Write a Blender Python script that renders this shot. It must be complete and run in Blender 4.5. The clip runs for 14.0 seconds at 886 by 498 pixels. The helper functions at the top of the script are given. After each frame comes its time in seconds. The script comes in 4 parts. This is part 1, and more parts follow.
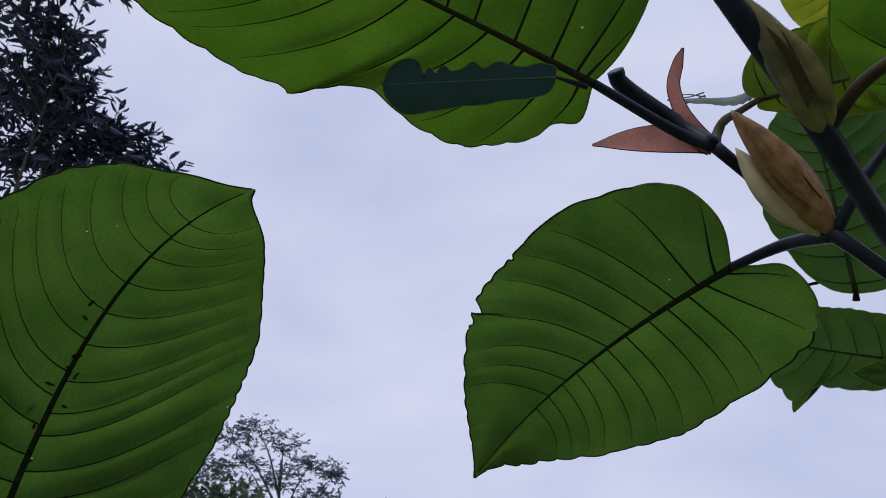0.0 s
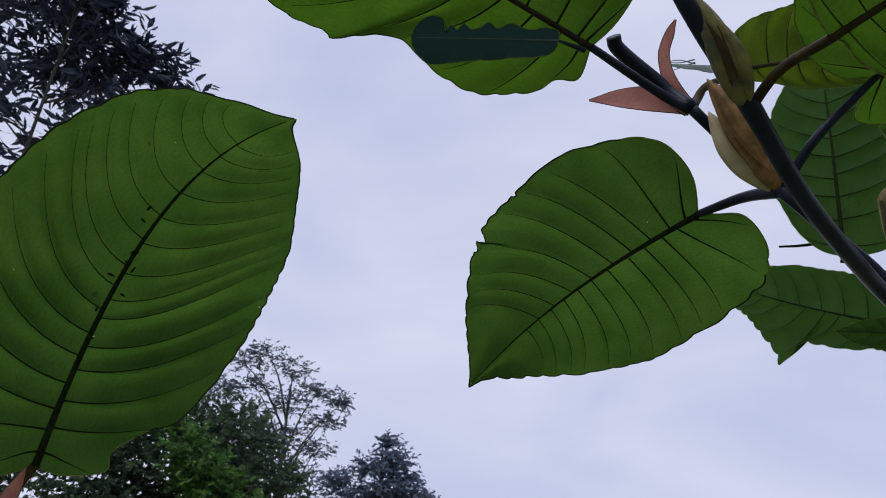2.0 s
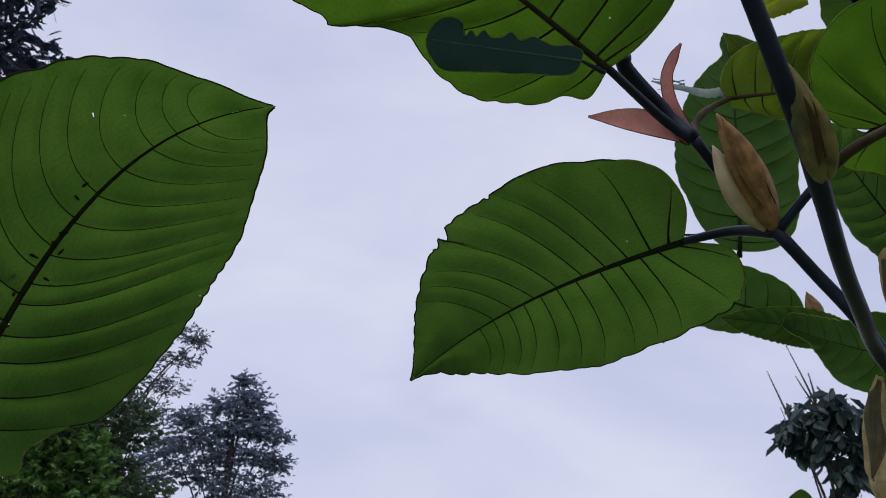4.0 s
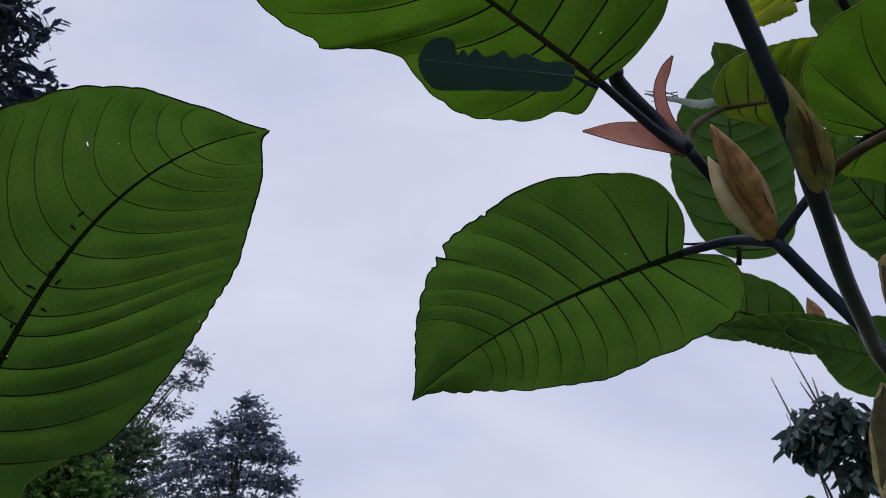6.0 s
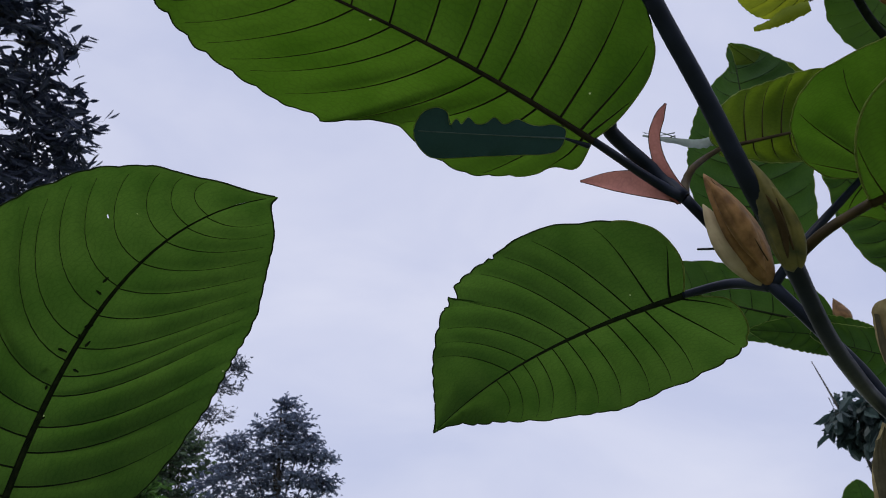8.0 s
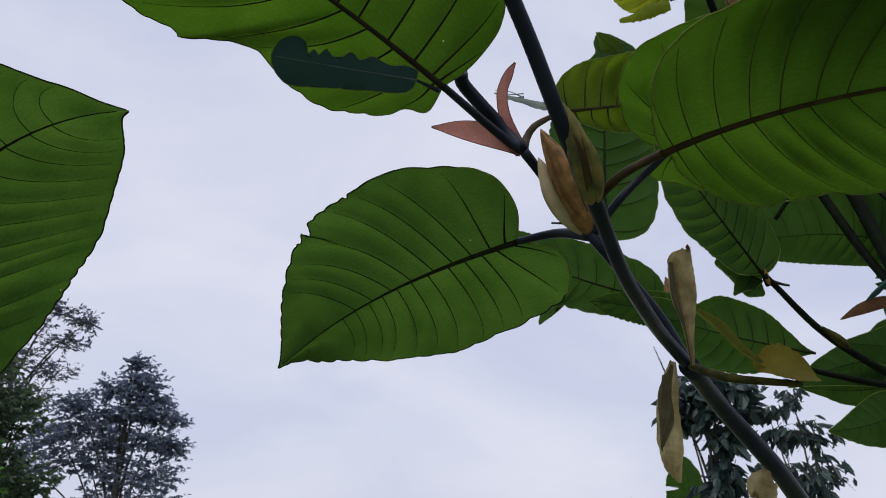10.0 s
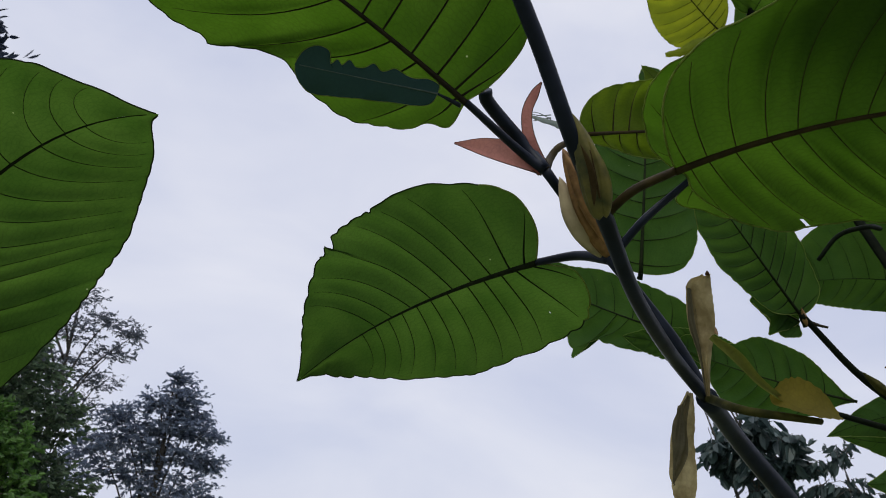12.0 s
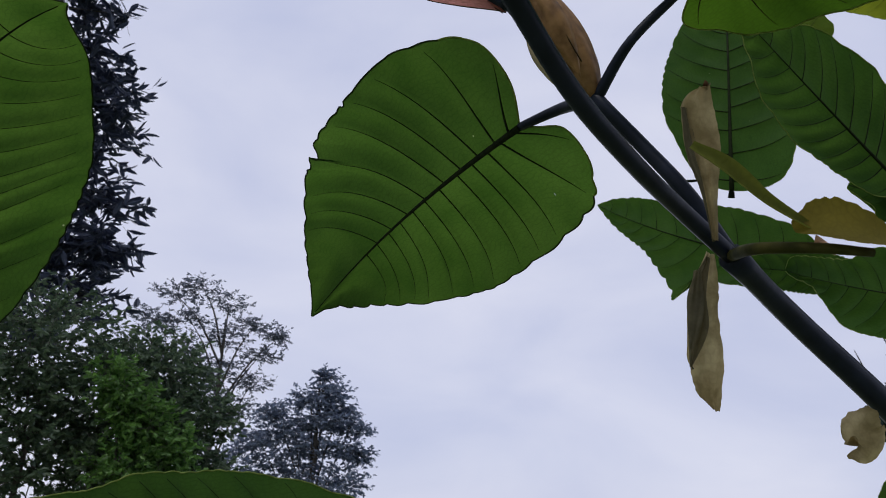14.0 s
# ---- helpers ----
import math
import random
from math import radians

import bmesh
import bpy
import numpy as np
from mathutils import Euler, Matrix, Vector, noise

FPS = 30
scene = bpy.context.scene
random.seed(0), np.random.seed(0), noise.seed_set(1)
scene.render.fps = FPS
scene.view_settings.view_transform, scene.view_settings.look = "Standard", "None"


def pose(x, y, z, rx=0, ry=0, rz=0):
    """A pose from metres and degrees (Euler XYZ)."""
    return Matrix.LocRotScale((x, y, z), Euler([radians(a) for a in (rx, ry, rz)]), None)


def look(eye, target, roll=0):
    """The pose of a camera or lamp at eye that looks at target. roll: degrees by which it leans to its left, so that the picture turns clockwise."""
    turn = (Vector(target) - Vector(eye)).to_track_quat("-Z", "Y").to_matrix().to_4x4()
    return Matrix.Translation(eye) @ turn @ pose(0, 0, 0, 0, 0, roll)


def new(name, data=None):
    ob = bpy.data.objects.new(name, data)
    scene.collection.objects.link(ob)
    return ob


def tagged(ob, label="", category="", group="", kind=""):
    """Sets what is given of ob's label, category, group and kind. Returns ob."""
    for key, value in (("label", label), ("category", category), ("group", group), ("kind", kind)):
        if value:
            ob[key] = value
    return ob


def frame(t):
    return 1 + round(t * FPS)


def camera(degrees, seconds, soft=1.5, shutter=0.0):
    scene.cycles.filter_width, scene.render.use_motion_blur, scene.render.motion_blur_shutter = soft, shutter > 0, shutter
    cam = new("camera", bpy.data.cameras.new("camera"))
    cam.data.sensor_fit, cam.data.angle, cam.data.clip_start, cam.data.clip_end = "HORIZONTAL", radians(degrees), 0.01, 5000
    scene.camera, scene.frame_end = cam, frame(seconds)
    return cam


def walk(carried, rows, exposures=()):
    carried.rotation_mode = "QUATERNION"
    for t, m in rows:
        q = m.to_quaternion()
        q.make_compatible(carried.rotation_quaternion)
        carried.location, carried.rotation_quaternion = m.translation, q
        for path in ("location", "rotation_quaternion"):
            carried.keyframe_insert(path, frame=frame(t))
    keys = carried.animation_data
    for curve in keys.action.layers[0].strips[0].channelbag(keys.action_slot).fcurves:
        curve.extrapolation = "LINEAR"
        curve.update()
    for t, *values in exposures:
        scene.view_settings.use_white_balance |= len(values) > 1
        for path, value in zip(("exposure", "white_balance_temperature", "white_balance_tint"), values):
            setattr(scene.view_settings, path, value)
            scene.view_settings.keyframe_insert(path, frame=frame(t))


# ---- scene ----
cam = camera(61.75, 14.0, soft=0.95)
cam.data.dof.use_dof, cam.data.dof.focus_distance, cam.data.dof.aperture_fstop = True, 0.30, 60.0
PATH = [
    # seconds, eye, point looked at, lean
    (0, (-0.0522, -0.0249, 1.5944), (-0.0033, 0.8411, 2.0921), -1.71),
    (0.5, (-0.0558, -0.0289, 1.5890), (-0.0151, 0.8371, 2.0874), -1.07),
    (1, (-0.0602, -0.0281, 1.5855), (-0.0092, 0.8398, 2.0796), -0.69),
    (1.5, (-0.0514, -0.0380, 1.5810), (-0.0101, 0.8349, 2.0671), 0.63),
    (2, (-0.0503, -0.0654, 1.5667), (-0.0225, 0.8383, 1.9939), 3.04),
    (2.5, (-0.0854, -0.0655, 1.5898), (0.0931, 0.8374, 1.9806), 1.02),
    (3, (-0.0884, -0.0798, 1.5953), (0.1542, 0.8300, 1.9321), 1.96),
    (3.5, (-0.0990, -0.0576, 1.5905), (0.1344, 0.8533, 1.9307), 2.12),
    (3.7, (-0.1004, -0.0547, 1.5957), (0.1131, 0.8561, 1.9491), 2.66),
    (5.8, (-0.1024, -0.0547, 1.5995), (0.1205, 0.8409, 1.9844), 0.24),
    (6, (-0.1007, -0.0544, 1.5989), (0.1085, 0.8445, 1.9839), 0.52),
    (6.5, (-0.1137, -0.0407, 1.6271), (0.0936, 0.8418, 2.0494), -0.76),
    (7, (-0.1185, -0.0297, 1.6583), (0.0600, 0.8986, 1.9845), -4.73),
    (7.5, (-0.1129, -0.0411, 1.6478), (0.0594, 0.8727, 2.0156), -2.58),
    (8, (-0.0940, -0.0758, 1.6183), (0.0755, 0.8341, 1.9968), -1.05),
    (8.5, (-0.0913, -0.0927, 1.5919), (0.0954, 0.8120, 1.9747), 1.61),
    (8.7, (-0.0937, -0.0899, 1.5988), (0.1265, 0.8158, 1.9611), 1.16),
    (10.8, (-0.0818, -0.0879, 1.5903), (0.3197, 0.7542, 1.9503), 3.52),
    (11, (-0.0826, -0.0908, 1.5880), (0.3179, 0.7452, 1.9630), 5.87),
    (11.3, (-0.0805, -0.0957, 1.5887), (0.3282, 0.7325, 1.9723), 5.43),
    (11.5, (-0.0754, -0.0928, 1.5898), (0.3307, 0.7441, 1.9567), 5.24),
    (12, (-0.0722, -0.0877, 1.5917), (0.2023, 0.7961, 1.9707), 3.86),
    (12.5, (-0.0431, -0.0598, 1.5889), (0.1395, 0.8354, 1.9955), 4.76),
    (13, (-0.0110, -0.0430, 1.5758), (0.1327, 0.8696, 1.9585), 5.71),
    (13.5, (0.0045, -0.0390, 1.5727), (0.1087, 0.8939, 1.9174), 1.91),
    (14, (0.0084, -0.0377, 1.5742), (0.1212, 0.8914, 1.9264), 2.13),
]
walk(cam, [(t, look(eye, target, roll)) for t, eye, target, roll in PATH], [(0, -0.02, 6250, 10), (3.5, 0.02, 6400, 10), (6, 0.02, 6500, 9), (8.7, 0.02, 6350, 10), (10.8, 0.13, 6850, 5), (12.5, 0.13, 6750, 6), (13.3, 0.04, 6600, 8), (14, 0.02, 6500, 9)])

# ---- world, sun ----
world = bpy.data.worlds.new("overcast_sky")
scene.world = world
world.use_nodes = True
wn, wl = world.node_tree.nodes, world.node_tree.links
wn.clear()
w_out = wn.new("ShaderNodeOutputWorld")
w_bg = wn.new("ShaderNodeBackground")
w_sky = wn.new("ShaderNodeTexSky")
w_sky.sky_type = "NISHITA"
w_sky.sun_disc = False
w_sky.sun_elevation, w_sky.sun_rotation = radians(62), radians(157)
w_co = wn.new("ShaderNodeTexCoord")
w_map = wn.new("ShaderNodeMapping")
w_map.inputs["Scale"].default_value = (1.0, 1.0, 2.2)
w_noise = wn.new("ShaderNodeTexNoise")
w_noise.inputs["Scale"].default_value = 2.6
w_noise.inputs["Detail"].default_value = 5.0
w_noise.inputs["Roughness"].default_value = 0.48
w_noise.inputs["Distortion"].default_value = 0.35
w_ramp = wn.new("ShaderNodeValToRGB")
w_ramp.color_ramp.elements[0].position, w_ramp.color_ramp.elements[0].color = 0.30, (0.505, 0.54, 0.73, 1)
w_ramp.color_ramp.elements[1].position, w_ramp.color_ramp.elements[1].color = 0.70, (0.68, 0.692, 0.825, 1)
w_mix = wn.new("ShaderNodeMixRGB")
w_mix.blend_type = "ADD"
w_mix.inputs["Fac"].default_value = 0.006
wl.new(w_co.outputs["Generated"], w_map.inputs["Vector"])
wl.new(w_map.outputs["Vector"], w_noise.inputs["Vector"])
wl.new(w_noise.outputs["Fac"], w_ramp.inputs["Fac"])
wl.new(w_ramp.outputs["Color"], w_mix.inputs["Color1"])
wl.new(w_sky.outputs["Color"], w_mix.inputs["Color2"])
w_sep = wn.new("ShaderNodeSeparateXYZ")   # an overcast sky is brightest overhead
wl.new(w_co.outputs["Generated"], w_sep.inputs["Vector"])
w_up = wn.new("ShaderNodeMapRange")
w_up.inputs["From Min"].default_value, w_up.inputs["From Max"].default_value = 0.78, 1.0
w_up.inputs["To Min"].default_value, w_up.inputs["To Max"].default_value = 1.0, 2.4
wl.new(w_sep.outputs["Z"], w_up.inputs["Value"])
w_mul = wn.new("ShaderNodeMixRGB")
w_mul.blend_type = "MULTIPLY"
w_mul.inputs["Fac"].default_value = 1.0
wl.new(w_mix.outputs["Color"], w_mul.inputs["Color1"])
wl.new(w_up.outputs["Result"], w_mul.inputs["Color2"])
wl.new(w_mul.outputs["Color"], w_bg.inputs["Color"])
wl.new(w_bg.outputs["Background"], w_out.inputs["Surface"])
w_bg.inputs["Strength"].default_value = 1.0

sun_data = bpy.data.lights.new("sun", "SUN")
sun_data.energy, sun_data.angle, sun_data.color = 1.5, radians(20), (1.0, 0.96, 0.9)
sun = new("sun", sun_data)
sun.matrix_world = look((-5.0, -7.0, 12.0), (0.5, 0.0, 0.0))


# ---- materials ----
def material(name):
    m = bpy.data.materials.new(name)
    m.use_nodes = True
    m.node_tree.nodes.clear()
    return m, m.node_tree.nodes, m.node_tree.links


def tinted(n, l, dark, light, scale, detail=4.0, lo=0.35, hi=0.65, coord="Object"):
    """A colour that wanders between two tints by noise."""
    co, tex, ramp = n.new("ShaderNodeTexCoord"), n.new("ShaderNodeTexNoise"), n.new("ShaderNodeValToRGB")
    tex.inputs["Scale"].default_value, tex.inputs["Detail"].default_value = scale, detail
    ramp.color_ramp.elements[0].position, ramp.color_ramp.elements[0].color = lo, (*dark, 1)
    ramp.color_ramp.elements[1].position, ramp.color_ramp.elements[1].color = hi, (*light, 1)
    l.new(co.outputs[coord], tex.inputs["Vector"])
    l.new(tex.outputs["Fac"], ramp.inputs["Fac"])
    return ramp.outputs["Color"], tex.outputs["Fac"]


def sheet_material(name, under, through_dark, through_light, gloss=0.006, rough=0.42, net=0.16, speck=0.0, grain=38.0):
    """A thin leaf: diffuse skin, light that comes through it, a weak gloss, a fine net of veinlets."""
    m, n, l = material(name)
    out = n.new("ShaderNodeOutputMaterial")
    col, fac = tinted(n, l, through_dark, through_light, grain, 5.0)
    co = n.new("ShaderNodeTexCoord")
    cell = n.new("ShaderNodeTexVoronoi")
    cell.feature = "DISTANCE_TO_EDGE"
    cell.inputs["Scale"].default_value = 430.0
    l.new(co.outputs["Object"], cell.inputs["Vector"])
    netramp = n.new("ShaderNodeMapRange")
    netramp.inputs["From Max"].default_value = 0.16
    netramp.inputs["To Min"].default_value, netramp.inputs["To Max"].default_value = 1.0 - net, 1.0
    l.new(cell.outputs["Distance"], netramp.inputs["Value"])
    big = n.new("ShaderNodeTexNoise")
    big.inputs["Scale"].default_value, big.inputs["Detail"].default_value = 9.0, 2.0
    l.new(co.outputs["Object"], big.inputs["Vector"])
    bigr = n.new("ShaderNodeMapRange")
    bigr.inputs["From Min"].default_value, bigr.inputs["From Max"].default_value = 0.3, 0.7
    bigr.inputs["To Min"].default_value, bigr.inputs["To Max"].default_value = 0.68, 0.96
    l.new(big.outputs["Fac"], bigr.inputs["Value"])
    mul = n.new("ShaderNodeMath")
    mul.operation = "MULTIPLY"
    l.new(netramp.outputs["Result"], mul.inputs[0])
    l.new(bigr.outputs["Result"], mul.inputs[1])
    rung, sway, count, near, ladder, both = (n.new(k) for k in ("ShaderNodeAttribute", "ShaderNodeTexNoise", "ShaderNodeMath", "ShaderNodeMath", "ShaderNodeMapRange", "ShaderNodeMath"))
    rung.attribute_name = "rung"          # cross veinlets between the side veins
    sway.inputs["Scale"].default_value = 110.0
    l.new(co.outputs["Object"], sway.inputs["Vector"])
    count.operation, near.operation, both.operation = "MULTIPLY_ADD", "PINGPONG", "MULTIPLY"
    count.inputs[1].default_value, near.inputs[1].default_value = 4.0, 0.5
    l.new(sway.outputs["Fac"], count.inputs[0])
    l.new(rung.outputs["Fac"], count.inputs[2])
    l.new(count.outputs["Value"], near.inputs[0])
    ladder.inputs["From Max"].default_value = 0.17
    ladder.inputs["To Min"].default_value, ladder.inputs["To Max"].default_value = 1.0 - 1.1 * net, 1.0
    l.new(near.outputs["Value"], ladder.inputs["Value"])
    l.new(mul.outputs["Value"], both.inputs[0])
    l.new(ladder.outputs["Result"], both.inputs[1])
    mul = both
    shade = n.new("ShaderNodeMixRGB")
    shade.blend_type = "MULTIPLY"
    shade.inputs["Fac"].default_value = 1.0
    l.new(col, shade.inputs["Color1"])
    l.new(mul.outputs["Value"], shade.inputs["Color2"])
    tone = shade.outputs["Color"]
    if speck:
        dots = n.new("ShaderNodeTexVoronoi")
        dots.inputs["Scale"].default_value = 60.0
        l.new(co.outputs["Object"], dots.inputs["Vector"])
        dr = n.new("ShaderNodeMapRange")
        dr.inputs["From Min"].default_value, dr.inputs["From Max"].default_value = 0.018, 0.034
        dr.inputs["To Min"].default_value, dr.inputs["To Max"].default_value = speck, 0.0
        l.new(dots.outputs["Distance"], dr.inputs["Value"])
        spot = n.new("ShaderNodeMixRGB")
        spot.inputs["Color2"].default_value = (0.42, 0.46, 0.22, 1)
        l.new(dr.outputs["Result"], spot.inputs["Fac"])
        l.new(tone, spot.inputs["Color1"])
        tone = spot.outputs["Color"]
    skin, back, add, shine, mix = (n.new(k) for k in ("ShaderNodeBsdfDiffuse", "ShaderNodeBsdfTranslucent", "ShaderNodeAddShader", "ShaderNodeBsdfGlossy", "ShaderNodeMixShader"))
    skin.inputs["Color"].default_value = (*under, 1)
    shine.inputs["Roughness"].default_value = rough
    shine.inputs["Color"].default_value = (0.85, 0.9, 0.95, 1)
    l.new(tone, back.inputs["Color"])
    bump = n.new("ShaderNodeBump")
    bump.inputs["Strength"].default_value, bump.inputs["Distance"].default_value = 0.5, 0.0006
    l.new(fac, bump.inputs["Height"])
    for s in (skin, back, shine):
        l.new(bump.outputs["Normal"], s.inputs["Normal"])
    l.new(skin.outputs[0], add.inputs[0])
    l.new(back.outputs[0], add.inputs[1])
    facing, fres = n.new("ShaderNodeLayerWeight"), n.new("ShaderNodeMath")
    fres.operation = "POWER"
    fres.inputs[1].default_value = 3.0
    l.new(facing.outputs["Facing"], fres.inputs[0])
    fm = n.new("ShaderNodeMath")
    fm.operation = "MULTIPLY_ADD"
    fm.inputs[1].default_value, fm.inputs[2].default_value = gloss * 3, gloss * 0.1
    l.new(fres.outputs["Value"], fm.inputs[0])
    l.new(fm.outputs["Value"], mix.inputs["Fac"])
    l.new(add.outputs[0], mix.inputs[1])
    l.new(shine.outputs[0], mix.inputs[2])
    l.new(mix.outputs[0], out.inputs["Surface"])
    return m


def solid_material(name, dark, light, scale, rough=0.6, bump=0.4, see=0.0, spec=0.5):
    """Bark, stems, soil: principled, two tints, fine relief; see: the share of light that comes through."""
    m, n, l = material(name)
    out, p = n.new("ShaderNodeOutputMaterial"), n.new("ShaderNodeBsdfPrincipled")
    col, fac = tinted(n, l, dark, light, scale, 6.0)
    l.new(col, p.inputs["Base Color"])
    p.inputs["Roughness"].default_value = rough
    p.inputs["Specular IOR Level"].default_value = spec
    b = n.new("ShaderNodeBump")
    b.inputs["Strength"].default_value, b.inputs["Distance"].default_value = bump, 0.1 / scale
    l.new(fac, b.inputs["Height"])
    l.new(b.outputs["Normal"], p.inputs["Normal"])
    last = p.outputs[0]
    if see:
        t, mx = n.new("ShaderNodeBsdfTranslucent"), n.new("ShaderNodeMixShader")
        mx.inputs["Fac"].default_value = see
        l.new(col, t.inputs["Color"])
        l.new(last, mx.inputs[1])
        l.new(t.outputs[0], mx.inputs[2])
        last = mx.outputs[0]
    l.new(last, out.inputs["Surface"])
    return m


M_MATURE = sheet_material("mature_leaf", (0.012, 0.027, 0.008), (0.0297, 0.069, 0.0075), (0.047, 0.096, 0.012), speck=0.6)
M_BRIGHT = sheet_material("bright_leaf", (0.018, 0.034, 0.010), (0.027, 0.067, 0.003), (0.043, 0.093, 0.006), speck=0.6)
M_YOUNG = sheet_material("young_yellow_leaf", (0.07, 0.09, 0.015), (0.15, 0.175, 0.008), (0.23, 0.255, 0.013))
M_FRESH = sheet_material("fresh_leaf", (0.026, 0.040, 0.008), (0.052, 0.090, 0.004), (0.082, 0.122, 0.006))
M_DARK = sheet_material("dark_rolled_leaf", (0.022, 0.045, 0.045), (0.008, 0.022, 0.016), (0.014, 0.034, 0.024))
M_PINK = sheet_material("pink_bract", (0.12, 0.052, 0.044), (0.20, 0.075, 0.06), (0.52, 0.235, 0.185), net=0.12)
M_DRY = sheet_material("dry_stipule", (0.080, 0.064, 0.032), (0.15, 0.110, 0.046), (0.50, 0.41, 0.225), net=0.1, gloss=0.02, grain=110.0)
M_YELLOW = sheet_material("yellowed_leaf", (0.06, 0.05, 0.012), (0.07, 0.06, 0.008), (0.18, 0.14, 0.014))
M_WITHERED = sheet_material("withered_bract", (0.045, 0.024, 0.014), (0.085, 0.040, 0.020), (0.17, 0.085, 0.045), net=0.12)
# darker copy of the dry stipule: shade inside its folds put into the colour
M_FOLD_SHADE = sheet_material("shaded_stipule_fold", (0.050, 0.046, 0.030), (0.05, 0.043, 0.024), (0.13, 0.112, 0.066), net=0.12, grain=110.0)
M_OLIVE = sheet_material("olive_leaf", (0.06, 0.065, 0.016), (0.05, 0.06, 0.010), (0.085, 0.09, 0.014))
M_VEIN = solid_material("vein", (0.006, 0.010, 0.004), (0.014, 0.018, 0.007), 300.0, 0.75, 0.2, spec=0.05)
# pale rim, brightened to stand in for light glowing through the thin edge
M_MARGIN = solid_material("leaf_margin", (0.20, 0.26, 0.07), (0.32, 0.38, 0.12), 300.0, 0.7, 0.2, see=0.65, spec=0.1)
# bright tint stands in for light coming through the thinned, mined leaf
M_TRAIL = solid_material("mined_trail", (0.42, 0.44, 0.17), (0.62, 0.62, 0.32), 300.0, 0.8, 0.2, see=0.3, spec=0.05)
# dark tint paints the sharpening halo of rims seen against the sky
M_HALO_EDGE = solid_material("dark_halo_edge", (0.010, 0.018, 0.006), (0.022, 0.034, 0.010), 300.0, 0.7, 0.2, see=0.3, spec=0.1)
M_RIB_RED = solid_material("reddish_rib", (0.020, 0.014, 0.006), (0.036, 0.026, 0.009), 200.0, 0.6, 0.2, spec=0.08)
M_RIB_BROWN = solid_material("brown_rib", (0.012, 0.010, 0.006), (0.024, 0.018, 0.010), 200.0, 0.6, 0.2, spec=0.1)
M_BLUE_RIB = solid_material("pale_blue_rib", (0.05, 0.075, 0.07), (0.09, 0.12, 0.11), 200.0, 0.6, 0.2, spec=0.2)
M_STEM = solid_material("dark_green_stem", (0.0045, 0.007, 0.014), (0.009, 0.013, 0.025), 120.0, 0.42, 0.3, spec=0.14)
M_STALK = solid_material("olive_stalk", (0.020, 0.022, 0.006), (0.048, 0.046, 0.012), 160.0, 0.6, 0.3, see=0.1, spec=0.05)
M_TWIG = solid_material("dark_twig", (0.003, 0.005, 0.003), (0.007, 0.010, 0.005), 160.0, 0.6, 0.3, spec=0.04)
M_BUD_BROWN = solid_material("brown_bud", (0.15, 0.074, 0.022), (0.34, 0.185, 0.066), 180.0, 0.55, 0.3, see=0.35)
M_CREASE = solid_material("bud_crease", (0.03, 0.019, 0.008), (0.065, 0.042, 0.017), 200.0, 0.6, 0.2, see=0.2, spec=0.1)
M_BUD_PALE = solid_material("pale_bud", (0.34, 0.27, 0.16), (0.48, 0.40, 0.25), 120.0, 0.6, 0.2, see=0.3)
M_BUD_GREEN = solid_material("olive_bud", (0.034, 0.038, 0.007), (0.165, 0.140, 0.032), 150.0, 0.5, 0.3, see=0.25)
M_WHITE = sheet_material("white_papery_bract", (0.11, 0.13, 0.12), (0.07, 0.09, 0.08), (0.24, 0.27, 0.26), net=0.1, grain=120.0)
M_BARK = solid_material("bark", (0.03, 0.027, 0.024), (0.075, 0.066, 0.056), 14.0, 0.85, 0.8)
M_SOIL = solid_material("forest_floor", (0.09, 0.11, 0.05), (0.17, 0.20, 0.09), 0.6, 0.95, 0.6)


def crown_material(name, dark, light, see):
    m, n, l = material(name)
    out, p, t, mx = (n.new(k) for k in ("ShaderNodeOutputMaterial", "ShaderNodeBsdfPrincipled", "ShaderNodeBsdfTranslucent", "ShaderNodeMixShader"))
    geo, ramp = n.new("ShaderNodeNewGeometry"), n.new("ShaderNodeValToRGB")
    ramp.color_ramp.elements[0].color, ramp.color_ramp.elements[1].color = (*dark, 1), (*light, 1)
    l.new(geo.outputs["Random Per Island"], ramp.inputs["Fac"])
    l.new(ramp.outputs["Color"], p.inputs["Base Color"])
    l.new(ramp.outputs["Color"], t.inputs["Color"])
    p.inputs["Roughness"].default_value = 0.5
    mx.inputs["Fac"].default_value = see
    l.new(p.outputs[0], mx.inputs[1])
    l.new(t.outputs[0], mx.inputs[2])
    l.new(mx.outputs[0], out.inputs["Surface"])
    return m


# dark foliage; its blue cast is haze put into the colour
M_CROWN_HAZE_DARK = crown_material("hazy_dark_crown", (0.020, 0.027, 0.055), (0.048, 0.062, 0.105), 0.25)
# pale blue of distant haze painted into the foliage colour
M_CROWN_HAZE_BLUE = crown_material("hazy_blue_crown", (0.085, 0.112, 0.175), (0.165, 0.205, 0.285), 0.45)
M_CROWN_GREEN = crown_material("green_crown", (0.036, 0.064, 0.042), (0.100, 0.152, 0.076), 0.5)
M_CROWN_BRIGHT = crown_material("bright_crown", (0.045, 0.110, 0.026), (0.12, 0.245, 0.048), 0.55)
M_CROWN_TEAL = crown_material("teal_crown", (0.022, 0.040, 0.042), (0.048, 0.080, 0.076), 0.4)
# foliage greyed and bluish, with the haze of distance put into the colour
M_CROWN_HAZE_GREY = crown_material("hazy_grey_crown", (0.070, 0.085, 0.118), (0.135, 0.155, 0.195), 0.5)


# ---- mesh helpers ----
def V(p):
    return Vector(p)


